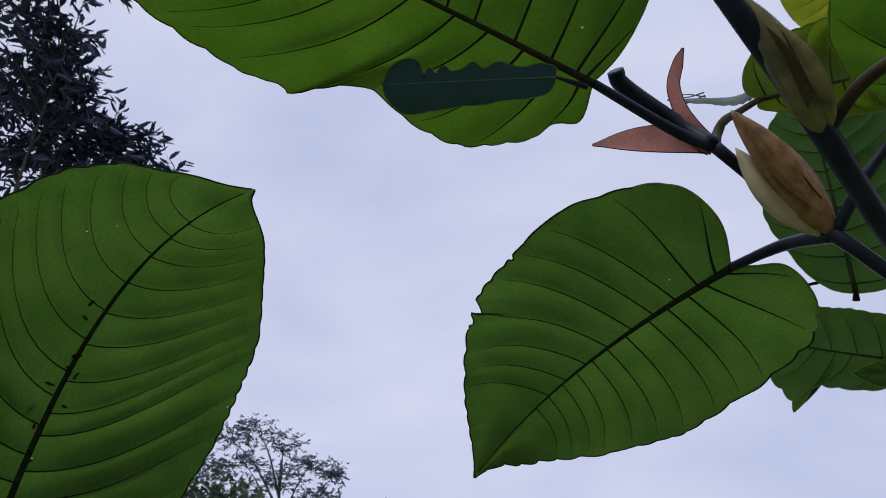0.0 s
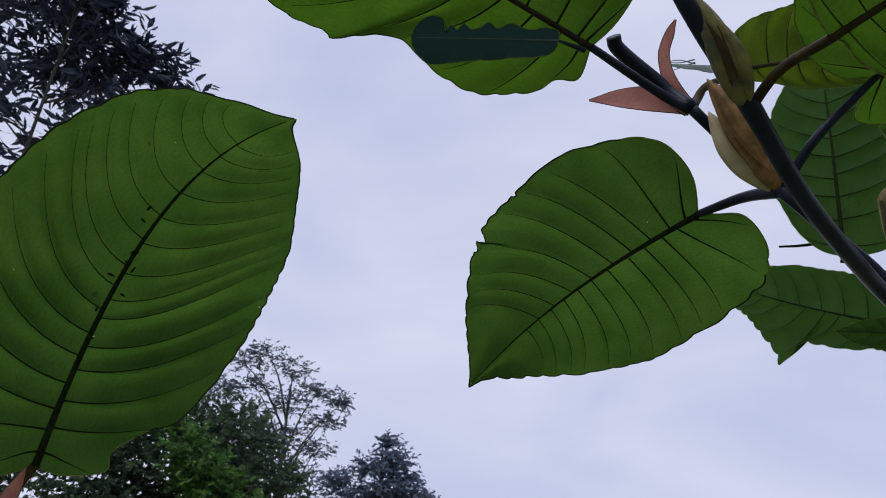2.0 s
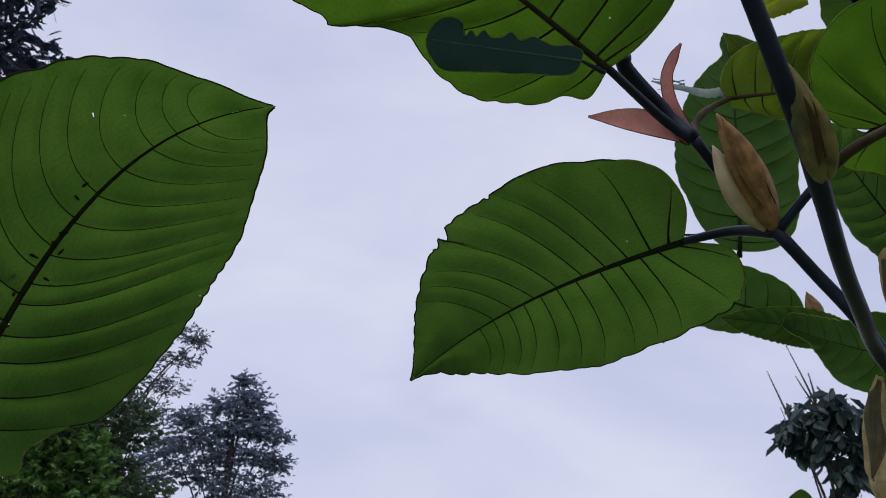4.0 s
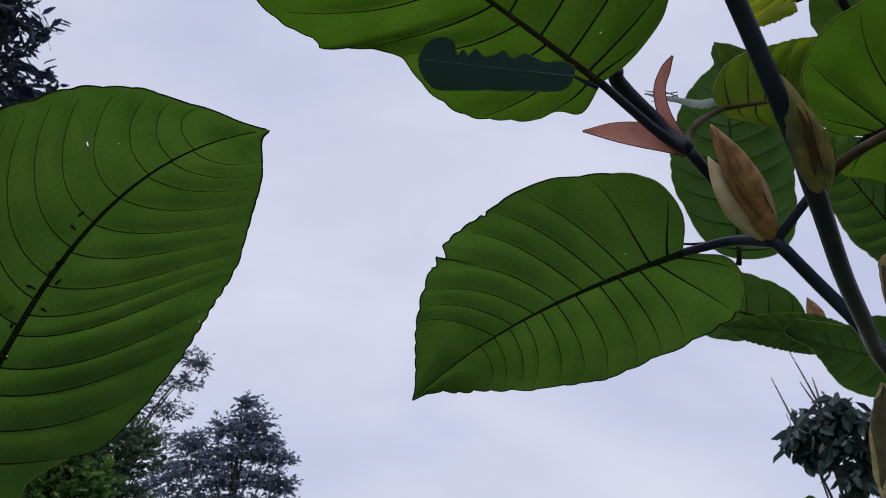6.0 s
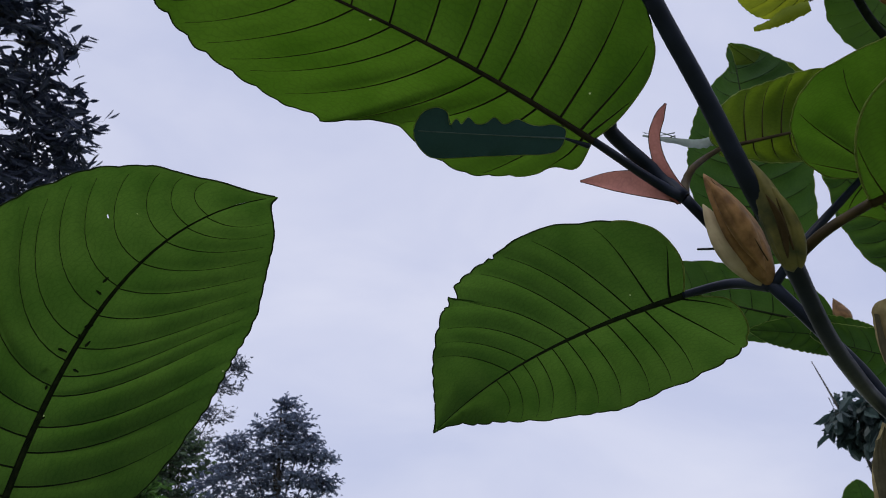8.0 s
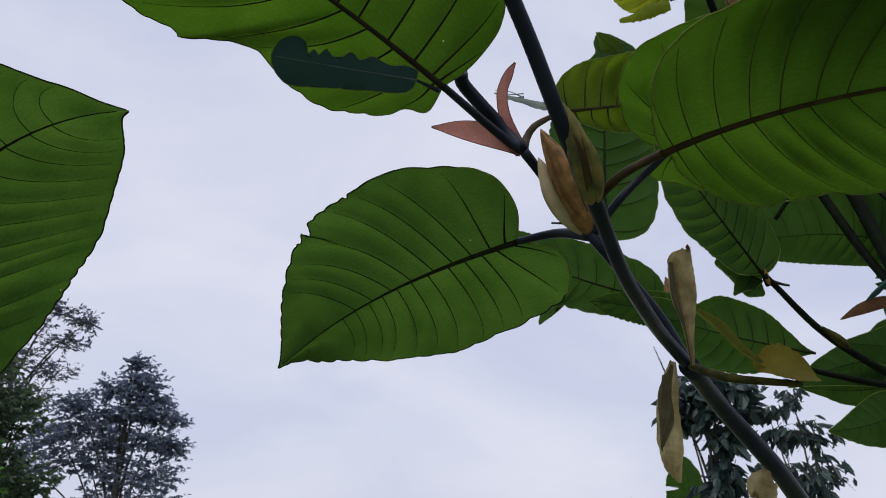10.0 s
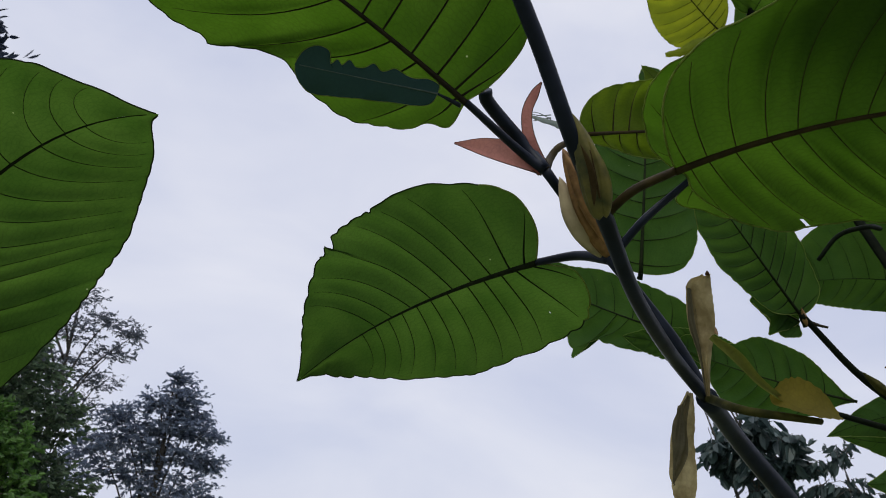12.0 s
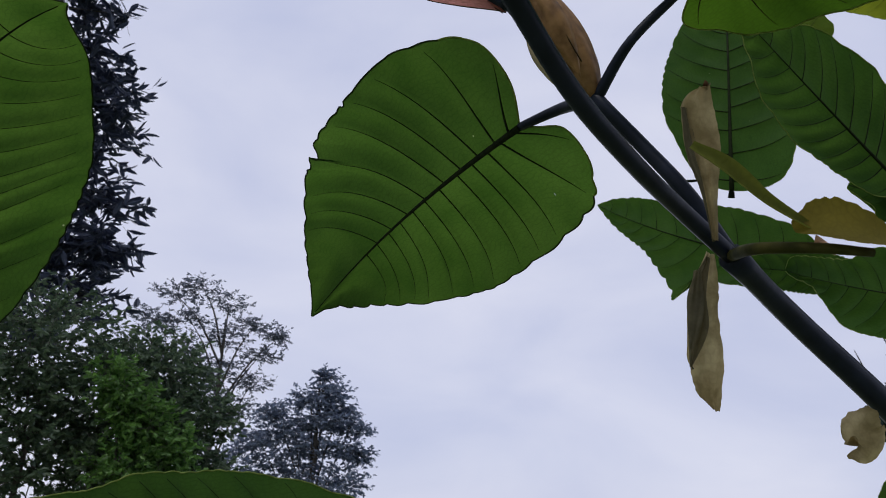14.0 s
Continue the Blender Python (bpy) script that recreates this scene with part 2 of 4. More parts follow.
def part(name, bm, mat, parent, label="", smooth=True):
    me = bpy.data.meshes.new(name)
    bm.to_mesh(me)
    bm.free()
    me.materials.append(mat)
    if smooth:
        me.polygons.foreach_set("use_smooth", [True] * len(me.polygons))
    ob = new(name, me)
    if parent is not None:
        ob.parent = parent
        if parent.type == "EMPTY":
            ob.matrix_parent_inverse = Matrix.Translation(parent.location).inverted()
    if label:
        ob["label"] = label
    return ob


def empty(name, at, label, category, group=""):
    ob = new(name)
    ob.location = at
    ob.empty_display_size = 0.02
    return tagged(ob, label, category, group)


def spline(points, count):
    """A smooth line (Catmull-Rom) through the points."""
    pts = [V(p) for p in points]
    pts = [pts[0] * 2 - pts[1]] + pts + [pts[-1] * 2 - pts[-2]]
    out = []
    spans = len(pts) - 3
    for i in range(count):
        x = i / (count - 1) * spans
        k = min(int(x), spans - 1)
        f = x - k
        a, b, c, d = pts[k:k + 4]
        out.append(0.5 * ((2 * b) + (c - a) * f + (2 * a - 5 * b + 4 * c - d) * f * f + (3 * b - a - 3 * c + d) * f ** 3))
    return out


def tube(bm, line, radii, sides=8, cap=True):
    """A tapered tube along a line; radii: one for each point."""
    rings = []
    up = V((0.31, 0.17, 0.93))
    for i, p in enumerate(line):
        ahead = (line[min(i + 1, len(line) - 1)] - line[max(i - 1, 0)]).normalized()
        x = ahead.cross(up)
        x = x.normalized() if x.length > 1e-6 else V((1, 0, 0))
        y = ahead.cross(x)
        rings.append([bm.verts.new(p + radii[i] * (math.cos(a) * x + math.sin(a) * y)) for a in (2 * math.pi * k / sides for k in range(sides))])
    for r, s in zip(rings, rings[1:]):
        for k in range(sides):
            bm.faces.new((r[k], r[(k + 1) % sides], s[(k + 1) % sides], s[k]))
    if cap:
        bm.faces.new(rings[0][::-1])
        bm.faces.new(rings[-1])
    return bm


def lerp(a, b, f):
    return a + (b - a) * f


def taper(a, b, count, power=1.0):
    return [lerp(a, b, (i / (count - 1)) ** power) for i in range(count)]


# ---- the broad leaves ----
OVATE = ([(-0.03, 0.05), (-0.07, 0.13), (-0.03, 0.22), (0.1, 0.29), (0.27, 0.31), (0.46, 0.28), (0.65, 0.21), (0.83, 0.11)],
         [(-0.03, 0.05), (-0.07, 0.13), (-0.03, 0.22), (0.1, 0.29), (0.27, 0.31), (0.46, 0.28), (0.65, 0.21), (0.83, 0.11)])


def broad_leaf(parent, base, mid, tip, side, mat, outline=OVATE, fold=8.0, veins=13, wave=0.0012, ripple=0.010, quilt=0.0058, seed=1,
               holes=(), bites=(), petiole=(), rib=0.0013, vein_r=0.42, label="", rib_mat=None, stalk_mat=None, name="leaf", stem_r=0.0021, rows=150, cols=10, droop=0.0,
               width=1.0, scallops=24, slant=0.13, margin=0.00032, curve=0.28, twist=0.0, marks=None, margin_mat=None):
    """A heart-shaped leaf: base, middle and tip of its midrib, the way to its right side as seen from the camera, and the outline of its
    halves in shares of its length. The blade is quilted between its side veins and wavy at the rim."""
    rnd = random.Random(seed)
    B, M, T, S = V(base), V(mid), V(tip), V(side)
    length = (T - B).length
    f = radians(fold)

    def spine(u):
        return B * (1 - u) * (1 - 2 * u) + 4 * M * u * (1 - u) + T * u * (2 * u - 1)

    def frame_at(u):
        a = (B * (4 * u - 3) + M * (4 - 8 * u) + T * (4 * u - 1)).normalized()
        r = (S - S.dot(a) * a).normalized()
        n, turn = r.cross(a), twist * (u - 0.5)
        return a, r * math.cos(turn) + n * math.sin(turn), n * math.cos(turn) - r * math.sin(turn)

    def place(u, v, sg, lift):
        a, r, n = frame_at(u)
        v *= width
        return spine(u) + v * length * (sg * math.cos(f) * r - math.sin(f) * n) - n * (lift + droop * v * v * length)

    rims = []
    for sg, pts in zip((-1, 1), outline):
        fine = spline([(0.0, 0.0, 0.0)] + [(u, v, 0.0) for u, v in pts] + [(1.0, 0.0, 0.0)], 400)
        run = [0.0]
        for p, q in zip(fine, fine[1:]):
            run.append(run[-1] + (q - p).length)
        even, j = [], 0
        for i in range(rows + 1):
            goal = run[-1] * i / rows
            while j < 398 and run[j + 1] < goal:
                j += 1
            even.append(fine[j].lerp(fine[j + 1], min(1.0, (goal - run[j]) / max(1e-9, run[j + 1] - run[j]))))
        origin, last = [], 0.0
        for i, p in enumerate(even):
            lean = slant[sg > 0] if isinstance(slant, tuple) else slant
            back = p.x - lean * min(1.0, max(0.0, p.y) / 0.2) ** 0.8 * min(1.0, 1.6 * max(0.0, p.x)) * (1 - 2.0 * max(0.0, p.x - 0.6))
            back = 0.03 * math.log(1 + math.exp(back / 0.03)) * min(1.0, 8 * i / rows)
            last = max(last + 0.0015, min(0.999, back)) if i < rows else 1.0
            origin.append(min(last, 1.0))
        rims.append((sg, even, origin))
    phase = [rnd.uniform(0, 6.28) for _ in range(8)]
    count = scallops
    starts = {}                      # where the side veins leave, one list a half
    for sg, even, origin in rims:
        starts[sg] = []
        if marks:
            for goal in marks[sg > 0]:
                starts[sg].append(min(0.96, max(0.03, next((i for i, u in enumerate(origin) if u >= goal), rows) / rows)))
            continue
        for j in range(veins):
            goal = 0.05 + 0.84 * j / (veins - 1)
            s = next((i for i, u in enumerate(origin) if 0.65 * u + 0.35 * i / rows >= goal), rows) / rows
            starts[sg].append(min(0.94, max(0.02, s + rnd.uniform(-0.006, 0.006) + (0.010 if sg > 0 else 0))))

    def between(sg, s):
        """0 on a side vein, 1 halfway to the next."""
        ends = [0.0] + starts[sg] + [1.0]
        for a, b in zip(ends, ends[1:]):
            if a <= s <= b and b > a:
                return max(0.0, math.sin(math.pi * (s - a) / (b - a))) ** 0.75 * min(1.0, (b - a) * len(starts[sg]))
        return 0.0

    def surface(sg, s, k, even, origin):
        """s: 0 at the base to 1 at the tip, along the rim; k: 0 at the midrib to 1 at the rim."""
        x = s * rows
        i = min(int(x), rows - 1)
        edge = even[i].lerp(even[i + 1], x - i)
        ur = lerp(origin[i], origin[i + 1], x - i)
        fade = min(1.0, 5 * s, 9 * (1 - s))
        beat = abs(math.sin(math.pi * (count * s + 0.5 * math.sin(7 * s + phase[0]) + 0.4 * math.sin(19 * s + phase[5])))) 
        amount = ripple[sg > 0] if isinstance(ripple, tuple) else ripple
        scallop = amount * fade * (beat ** 0.8 - 0.6) * (0.65 + 0.35 * s) * (1 + 0.5 * math.sin(9.3 * s + phase[1] + sg))
        for bsg, bu, depth, half in bites:
            if bsg == sg and abs(edge.x - bu) < half:
                scallop -= depth * (1 - (abs(edge.x - bu) / half) ** 2) ** 0.5
        ev = max(0.0, edge.y + scallop)
        arch = k * k * curve + k * (1 - curve)
        u = lerp(ur, edge.x, arch)
        v = ev * (k * 1.12 - 0.12 * k * k)
        q = between(sg, s - 0.03 * k ** 3)
        lift = quilt * q * math.sin(math.pi * min(1.0, k * 0.98 + 0.02)) * fade * min(1.0, 2.5 * s)
        lift += wave * fade * k ** 3 * (math.sin(s * 17 + phase[2 + (sg > 0)]) + 0.6 * math.sin(s * 33 + phase[4 + (sg > 0)]) + 0.35 * math.sin(s * 71 + phase[6 + (sg > 0)]))
        return place(u, v, sg, lift)

    bm = bmesh.new()
    rung = bm.verts.layers.float.new("rung")
    for sg, even, origin in rims:
        grid, shift = [], [rnd.uniform(0, 3) for _ in range(len(starts[sg]) + 1)]
        for i in range(rows + 1):
            if 0 < i < rows:
                grid.append([bm.verts.new(surface(sg, i / rows, j / cols, even, origin)) for j in range(cols + 1)])
                lane = sum(i / rows > a for a in starts[sg])
                for j, v in enumerate(grid[-1]):
                    v[rung] = 24 * j / cols * even[i].y / 0.3 + shift[lane]
            else:
                grid.append([bm.verts.new(place(0.0 if i == 0 else 1.0, 0, 1, 0))] * (cols + 1))
        for i in range(rows):
            for j in range(cols):
                quad = list(dict.fromkeys([grid[i][j], grid[i][j + 1], grid[i + 1][j + 1], grid[i + 1][j]]))
                if len(quad) > 2:
                    bm.faces.new(quad if sg < 0 else quad[::-1])
    for hole, size in holes:
        face = min((q for q in bm.faces if len(q.verts) == 4), key=lambda q: (q.calc_center_median() - V(hole)).length)
        mid_p, ring = face.calc_center_median(), list(face.verts)
        inner = [bm.verts.new(mid_p + (v.co - mid_p).normalized() * size) for v in ring]
        for i in range(4):
            bm.faces.new((ring[i], ring[(i + 1) % 4], inner[(i + 1) % 4], inner[i]))
        bm.faces.remove(face)
    blade = part(name, bm, mat, parent, label)
    rib_mat = rib_mat or M_VEIN
    _, _, n0 = frame_at(0.5)
    bm = bmesh.new()
    line = [place(u, 0, 1, -rib * 0.4 * (1 - u)) for u in (i / 24 * 0.97 for i in range(25))]
    tube(bm, line, [max(0.0002, rib * (1 - (i / 24) ** 0.7 * 0.92)) for i in range(25)], 6)
    part("midrib", bm, rib_mat, blade)
    for sg, even, origin in rims:
        for s in starts[sg]:
            bm = bmesh.new()
            ks = [0.0, 0.08, 0.16, 0.25, 0.35, 0.45, 0.55, 0.65, 0.75, 0.84, 0.92]
            line = [surface(sg, min(0.985, s + 0.03 * k ** 3), k, even, origin) + n0 * 0.0002 for k in ks]
            tube(bm, line, [max(0.0001, rib * vein_r * (1 - k) ** 0.7 * (1 - 0.65 * s)) for k in ks], 4, cap=False)
            part("side_vein", bm, rib_mat, blade)
        turn = int(rows * 0.2) if margin_mat else 1      # rim tint fitted to the view: pale over other leaves, dark halo against sky
        for rim_mat, first, last in ((M_MARGIN, 1, turn), (margin_mat or M_MARGIN, turn, rows - 1)):
            if last > first:
                bm = bmesh.new()
                tube(bm, [surface(sg, i / rows, 1.0, even, origin) for i in range(first, last + 1)], [margin] * (last - first + 1), 4, cap=False)
                part("margin", bm, rim_mat, blade)
    if petiole:
        bm = bmesh.new()
        line = spline([*petiole, tuple(B)], 18)
        tube(bm, line, [lerp(stem_r * 1.1, rib * 1.05, i / 17) for i in range(18)], 8)
        part("petiole", bm, stalk_mat or rib_mat, blade)
    return blade


def pod(parent, name, base, tip, side, w, mat, bulge=0.5, keel=0.25, peak=0.4, bend=0.0, label="", flat=1.0, tailp=1.0):
    """A bud or bract: a pointed body, widest at peak, with a keel and a bend."""
    B, T, S = V(base), V(tip), V(side)
    a = (T - B)
    length = a.length
    a.normalize()
    r = (S - S.dot(a) * a).normalized()
    n = r.cross(a)
    bm = bmesh.new()
    rings, steps, sides = [], 30, 32
    for i in range(steps + 1):
        u = i / steps
        wd = w * max(0.03, math.sin(math.pi * u ** (math.log(0.5) / math.log(peak))) ** tailp)
        c = B + a * u * length + r * bend * length * math.sin(math.pi * u) 
        ring = []
        for k in range(sides):
            t = 2 * math.pi * k / sides
            rad = wd * (1 + keel * max(0.0, math.cos(t)) ** 6 + 0.05 * math.sin(5 * t + 5 * u) + 0.035 * math.sin(11 * t - 7 * u) + 0.02 * math.sin(19 * t + 9 * u))
            ring.append(bm.verts.new(c + r * math.sin(t) * rad + n * math.cos(t) * rad * bulge * flat))
        rings.append(ring)
    for p, q in zip(rings, rings[1:]):
        for k in range(sides):
            bm.faces.new((p[k], p[(k + 1) % sides], q[(k + 1) % sides], q[k]))
    bm.faces.new(rings[0][::-1])
    bm.faces.new(rings[-1])
    return part(name, bm, mat, parent, label)


def husk(parent, name, line, widths, side, mat, roll=0.6, curl=0.0, label="", notch=0.0, seed=3, rim=None):
    """A dry papery sheet along a line, rolled across its width, uneven at the rim."""
    rnd = random.Random(seed)
    pts = spline(line, 26)
    S = V(side)
    bm = bmesh.new()
    rows = []
    ws = [w for w in spline([(i, w, 0) for i, w in enumerate(widths)], 26)]
    for i, p in enumerate(pts):
        a = (pts[min(i + 1, 25)] - pts[max(i - 1, 0)]).normalized()
        r = (S - S.dot(a) * a).normalized()
        n = r.cross(a)
        w = max(0.0004, ws[i].y) * (1 + rnd.uniform(-notch, notch))
        twist = curl * i / 25
        r, n = r * math.cos(twist) + n * math.sin(twist), n * math.cos(twist) - r * math.sin(twist)
        row = []
        for k in range(13):
            t = (k / 12 * 2 - 1)
            ang = t * roll * math.pi / 2
            rad = w / max(0.05, roll * math.pi / 2)
            row.append(bm.verts.new(p + r * math.sin(ang) * rad + n * (math.cos(ang) - 1) * rad))
        rows.append(row)
    for p, q in zip(rows, rows[1:]):
        for k in range(12):
            bm.faces.new((p[k], p[k + 1], q[k + 1], q[k]))
    edges = [[row[k].co.copy() for row in rows] for k in (0, 6, 12)]
    sheet = part(name, bm, mat, parent, label)
    if rim:
        for what, edge in zip(("rim", "rim"), edges[::2]):
            bm = bmesh.new()
            tube(bm, edge, taper(0.00028, 0.0002, len(edge)), 4)
            part(what, bm, rim, sheet)
    return sheet


def ribbon(parent, name, left, right, mat, label="", bulge=0.001, fray=0.0, seed=1):
    """A papery sheet between two edges, bulged across, a little uneven at its edges."""
    rnd = random.Random(seed)
    a, b = spline(left, 30), spline(right, 30)
    bm, rows = bmesh.new(), []
    for i, (p, q) in enumerate(zip(a, b)):
        w = q - p
        p, q = p + w * rnd.uniform(-fray, fray), q + w * rnd.uniform(-fray, fray)
        out = w.cross(a[min(i + 1, 29)] - a[max(i - 1, 0)]).normalized()
        rows.append([bm.verts.new(p.lerp(q, k / 10) + out * bulge * (math.sin(math.pi * k / 10) + 0.35 * math.sin(5 * math.pi * k / 10 + i * 0.2))) for k in range(11)])
    for p, q in zip(rows, rows[1:]):
        for k in range(10):
            bm.faces.new((p[k], p[k + 1], q[k + 1], q[k]))
    return part(name, bm, mat, parent, label)


def stem(parent, name, points, r0, r1, mat=None, count=28, sides=10, label="", knots=()):
    bm = bmesh.new()
    line = spline(points, count)
    radii = taper(r0, r1, count)
    for where, grow in knots:
        for i in range(count):
            d = (i / (count - 1) - where) * (count - 1)
            radii[i] *= 1 + grow * math.exp(-d * d / 1.6)
    tube(bm, line, radii, sides)
    return part(name, bm, mat or M_STEM, parent, label)


# ---- ground ----
def ground_z(x, y):
    """Level round the saplings; lowered further out so the horizon stays below the view."""
    r = math.hypot(x, y)
    return 0.0 if r < 5 else -0.07 * (r - 5) + 0.25 * noise.noise(V((x, y, 0)) * 0.05) * min(1.0, (r - 5) / 10)


bm = bmesh.new()
bmesh.ops.create_grid(bm, x_segments=160, y_segments=160, size=400)
for v in bm.verts:
    v.co.z = ground_z(v.co.x, v.co.y)
tagged(part("ground", bm, M_SOIL, None), "green and brown forest clearing floor", "ground", kind="structure")

# ---- the broad-leaved sapling ----
TRUNK = (0.80, 0.62, 0.0)
sapling = empty("broadleaf_sapling", TRUNK, "young broad-leaved tree with large heart-shaped green leaves", "tree")

NB = (0.1255, 0.1690, 1.6580)   # lower node, where the shoot forks
N1 = (0.0355, 0.0945, 1.6905)   # node of the near shoot, with the olive bud
N2 = (0.085, 0.1735, 1.7135)   # node of the far shoot, with the brown bud
N3 = (0.0555, 0.178, 1.7525)   # node with the pink bracts

stem(sapling, "trunk", [TRUNK, (0.79, 0.60, 0.6), (0.74, 0.56, 1.1), (0.60, 0.46, 1.42)], 0.016, 0.009, M_BARK)
stem(sapling, "branch", [(0.60, 0.46, 1.42), (0.3224, 0.2798, 1.5541), (0.2578, 0.2370, 1.5848), (0.2017, 0.2041, 1.6160), (0.1587, 0.1896, 1.6440), NB], 0.0058, 0.0036, knots=((1.0, 0.25),))
stem(sapling, "shoot", [NB, (0.1043, 0.1563, 1.6659), (0.0813, 0.1352, 1.6686), (0.0574, 0.1144, 1.6760), N1, (0.0171, 0.0794, 1.7037), (0.0016, 0.0698, 1.7254), (-0.0162, 0.0588, 1.7478), (-0.0308, 0.0504, 1.7763), (-0.055, 0.035, 1.83), (-0.06, -0.03, 1.87), (-0.02, -0.12, 1.90)],
     0.0028, 0.0021, knots=((0.3636, 0.12),), count=60, label="dark green smooth shoot with an olive bud")
stem(sapling, "shoot", [NB, (0.112, 0.168, 1.678), (0.099, 0.172, 1.697), N2, (0.079, 0.186, 1.734), N3], 0.0028, 0.0021, knots=((0.6, 0.12), (1.0, 0.12)))
stem(sapling, "cut_stalk", [N3, (0.046, 0.183, 1.767), (0.027, 0.177, 1.779), (0.0235, 0.173, 1.7825)], 0.0030, 0.0032, count=16, label="short broken stalk with a blunt dark end")

# middle leaf
broad_leaf(sapling, (0.0669, 0.2102, 1.7215), (0.0239, 0.3141, 1.7153), (-0.0158, 0.3888, 1.6868), (-0.8040, -0.2642, 0.5327), M_MATURE,
           ([(-0.027, 0.022), (-0.063, 0.055), (-0.048, 0.137), (0.017, 0.221), (0.114, 0.264), (0.237, 0.291), (0.396, 0.297), (0.540, 0.273), (0.684, 0.205), (0.808, 0.108), (0.884, 0.043), (0.955, 0.012)],
            [(-0.041, 0.070), (-0.050, 0.126), (-0.036, 0.180), (0.002, 0.221), (0.117, 0.278), (0.237, 0.295), (0.348, 0.295), (0.489, 0.288), (0.637, 0.229), (0.753, 0.164), (0.881, 0.068), (0.955, 0.020)]),
           fold=5.8, droop=0.10, twist=0.025, seed=4, slant=(0.18, 0.21), curve=0.42, holes=(((0.0896, 0.2421, 1.7088), 0.0007),), bites=((1, 0.51, 0.022, 0.014), (1, 0.545, 0.014, 0.012), (1, 0.33, 0.008, 0.008)), petiole=(N2, (0.079, 0.193, 1.721)),
           marks=([0.02, 0.06, 0.10, 0.15, 0.205, 0.275, 0.335, 0.39, 0.45, 0.51, 0.57, 0.63], [0.03, 0.07, 0.125, 0.185, 0.25, 0.33, 0.41, 0.49, 0.57]),
           label="mature green heart-shaped leaf with a nibbled scalloped rim", ripple=(0.009, 0.006), scallops=19, quilt=0.0056, rows=220, stalk_mat=M_STEM, stem_r=0.0025, rib=0.0016, vein_r=0.42, margin_mat=M_HALO_EDGE, margin=0.0004)
# upper leaf
broad_leaf(sapling, (0.0108, 0.1620, 1.7665), (-0.0726, 0.1273, 1.7838), (-0.1553, 0.0647, 1.7611), (0.3740, -0.8503, 0.3702), M_BRIGHT,
           ([(-0.016, 0.075), (0.024, 0.110), (0.043, 0.160), (0.110, 0.222), (0.180, 0.254), (0.265, 0.240), (0.356, 0.202), (0.424, 0.247), (0.452, 0.276), (0.466, 0.290), (0.482, 0.279), (0.572, 0.267), (0.712, 0.212), (0.833, 0.132)],
            [(-0.016, 0.057), (-0.018, 0.120), (-0.008, 0.177), (0.026, 0.222), (0.112, 0.280), (0.254, 0.335), (0.445, 0.338), (0.646, 0.267), (0.836, 0.144)]),
           fold=10.1, droop=0.153, twist=0.021, seed=7, petiole=(N3, (0.043, 0.179, 1.760)), label="bright green leaf lit through from above", ripple=(0.007, 0.005), wave=0.0014, quilt=0.0045, stalk_mat=M_STEM, stem_r=0.0023, slant=(0.22, 0.14), curve=0.4,
           marks=([0.02, 0.07, 0.14, 0.21, 0.28, 0.36, 0.43, 0.495, 0.57, 0.65, 0.73, 0.81], [0.015, 0.035, 0.085, 0.16, 0.24, 0.295, 0.345, 0.42, 0.50, 0.58, 0.66, 0.74, 0.82]), rib=0.0015, rib_mat=M_RIB_BROWN, margin_mat=M_HALO_EDGE, margin=0.00028)
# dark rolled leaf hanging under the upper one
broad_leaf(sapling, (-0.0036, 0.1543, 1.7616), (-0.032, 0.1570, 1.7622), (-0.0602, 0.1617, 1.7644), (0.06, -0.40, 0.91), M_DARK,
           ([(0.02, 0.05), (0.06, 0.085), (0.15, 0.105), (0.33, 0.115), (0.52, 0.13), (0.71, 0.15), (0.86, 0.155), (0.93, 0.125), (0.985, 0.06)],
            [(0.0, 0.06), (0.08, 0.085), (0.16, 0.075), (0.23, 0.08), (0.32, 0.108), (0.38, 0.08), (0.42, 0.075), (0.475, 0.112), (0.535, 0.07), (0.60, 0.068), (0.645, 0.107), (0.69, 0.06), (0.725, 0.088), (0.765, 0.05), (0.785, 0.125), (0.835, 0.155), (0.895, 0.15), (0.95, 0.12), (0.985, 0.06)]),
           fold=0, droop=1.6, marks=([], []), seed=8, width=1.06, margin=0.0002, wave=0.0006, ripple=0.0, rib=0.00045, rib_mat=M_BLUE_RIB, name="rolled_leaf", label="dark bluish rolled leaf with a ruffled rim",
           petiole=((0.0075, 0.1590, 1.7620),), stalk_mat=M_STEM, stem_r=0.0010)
# pink bracts
husk(sapling, "bract", [N3, (0.0505, 0.1790, 1.7593), (0.0476, 0.1802, 1.7718), (0.0467, 0.1797, 1.7825), (0.0490, 0.1773, 1.7907), (0.0512, 0.1740, 1.7955)], [0.0040, 0.0048, 0.0030, 0.0027, 0.0024, 0.0003], (0.9, -0.3, 0.1), M_PINK, roll=0.6, curl=0.4, rim=M_RIB_RED,
     label="upright pale pink pointed bract")
husk(sapling, "bract", [N3, (0.0496, 0.1797, 1.7569), (0.0397, 0.1840, 1.7617), (0.0289, 0.1898, 1.7650), (0.0180, 0.1962, 1.7668)], [0.0032, 0.0052, 0.0062, 0.0046, 0.0003], (0.1, -0.3, 0.95), M_PINK, roll=0.6, rim=M_RIB_RED,
     label="spreading pale pink pointed bract")
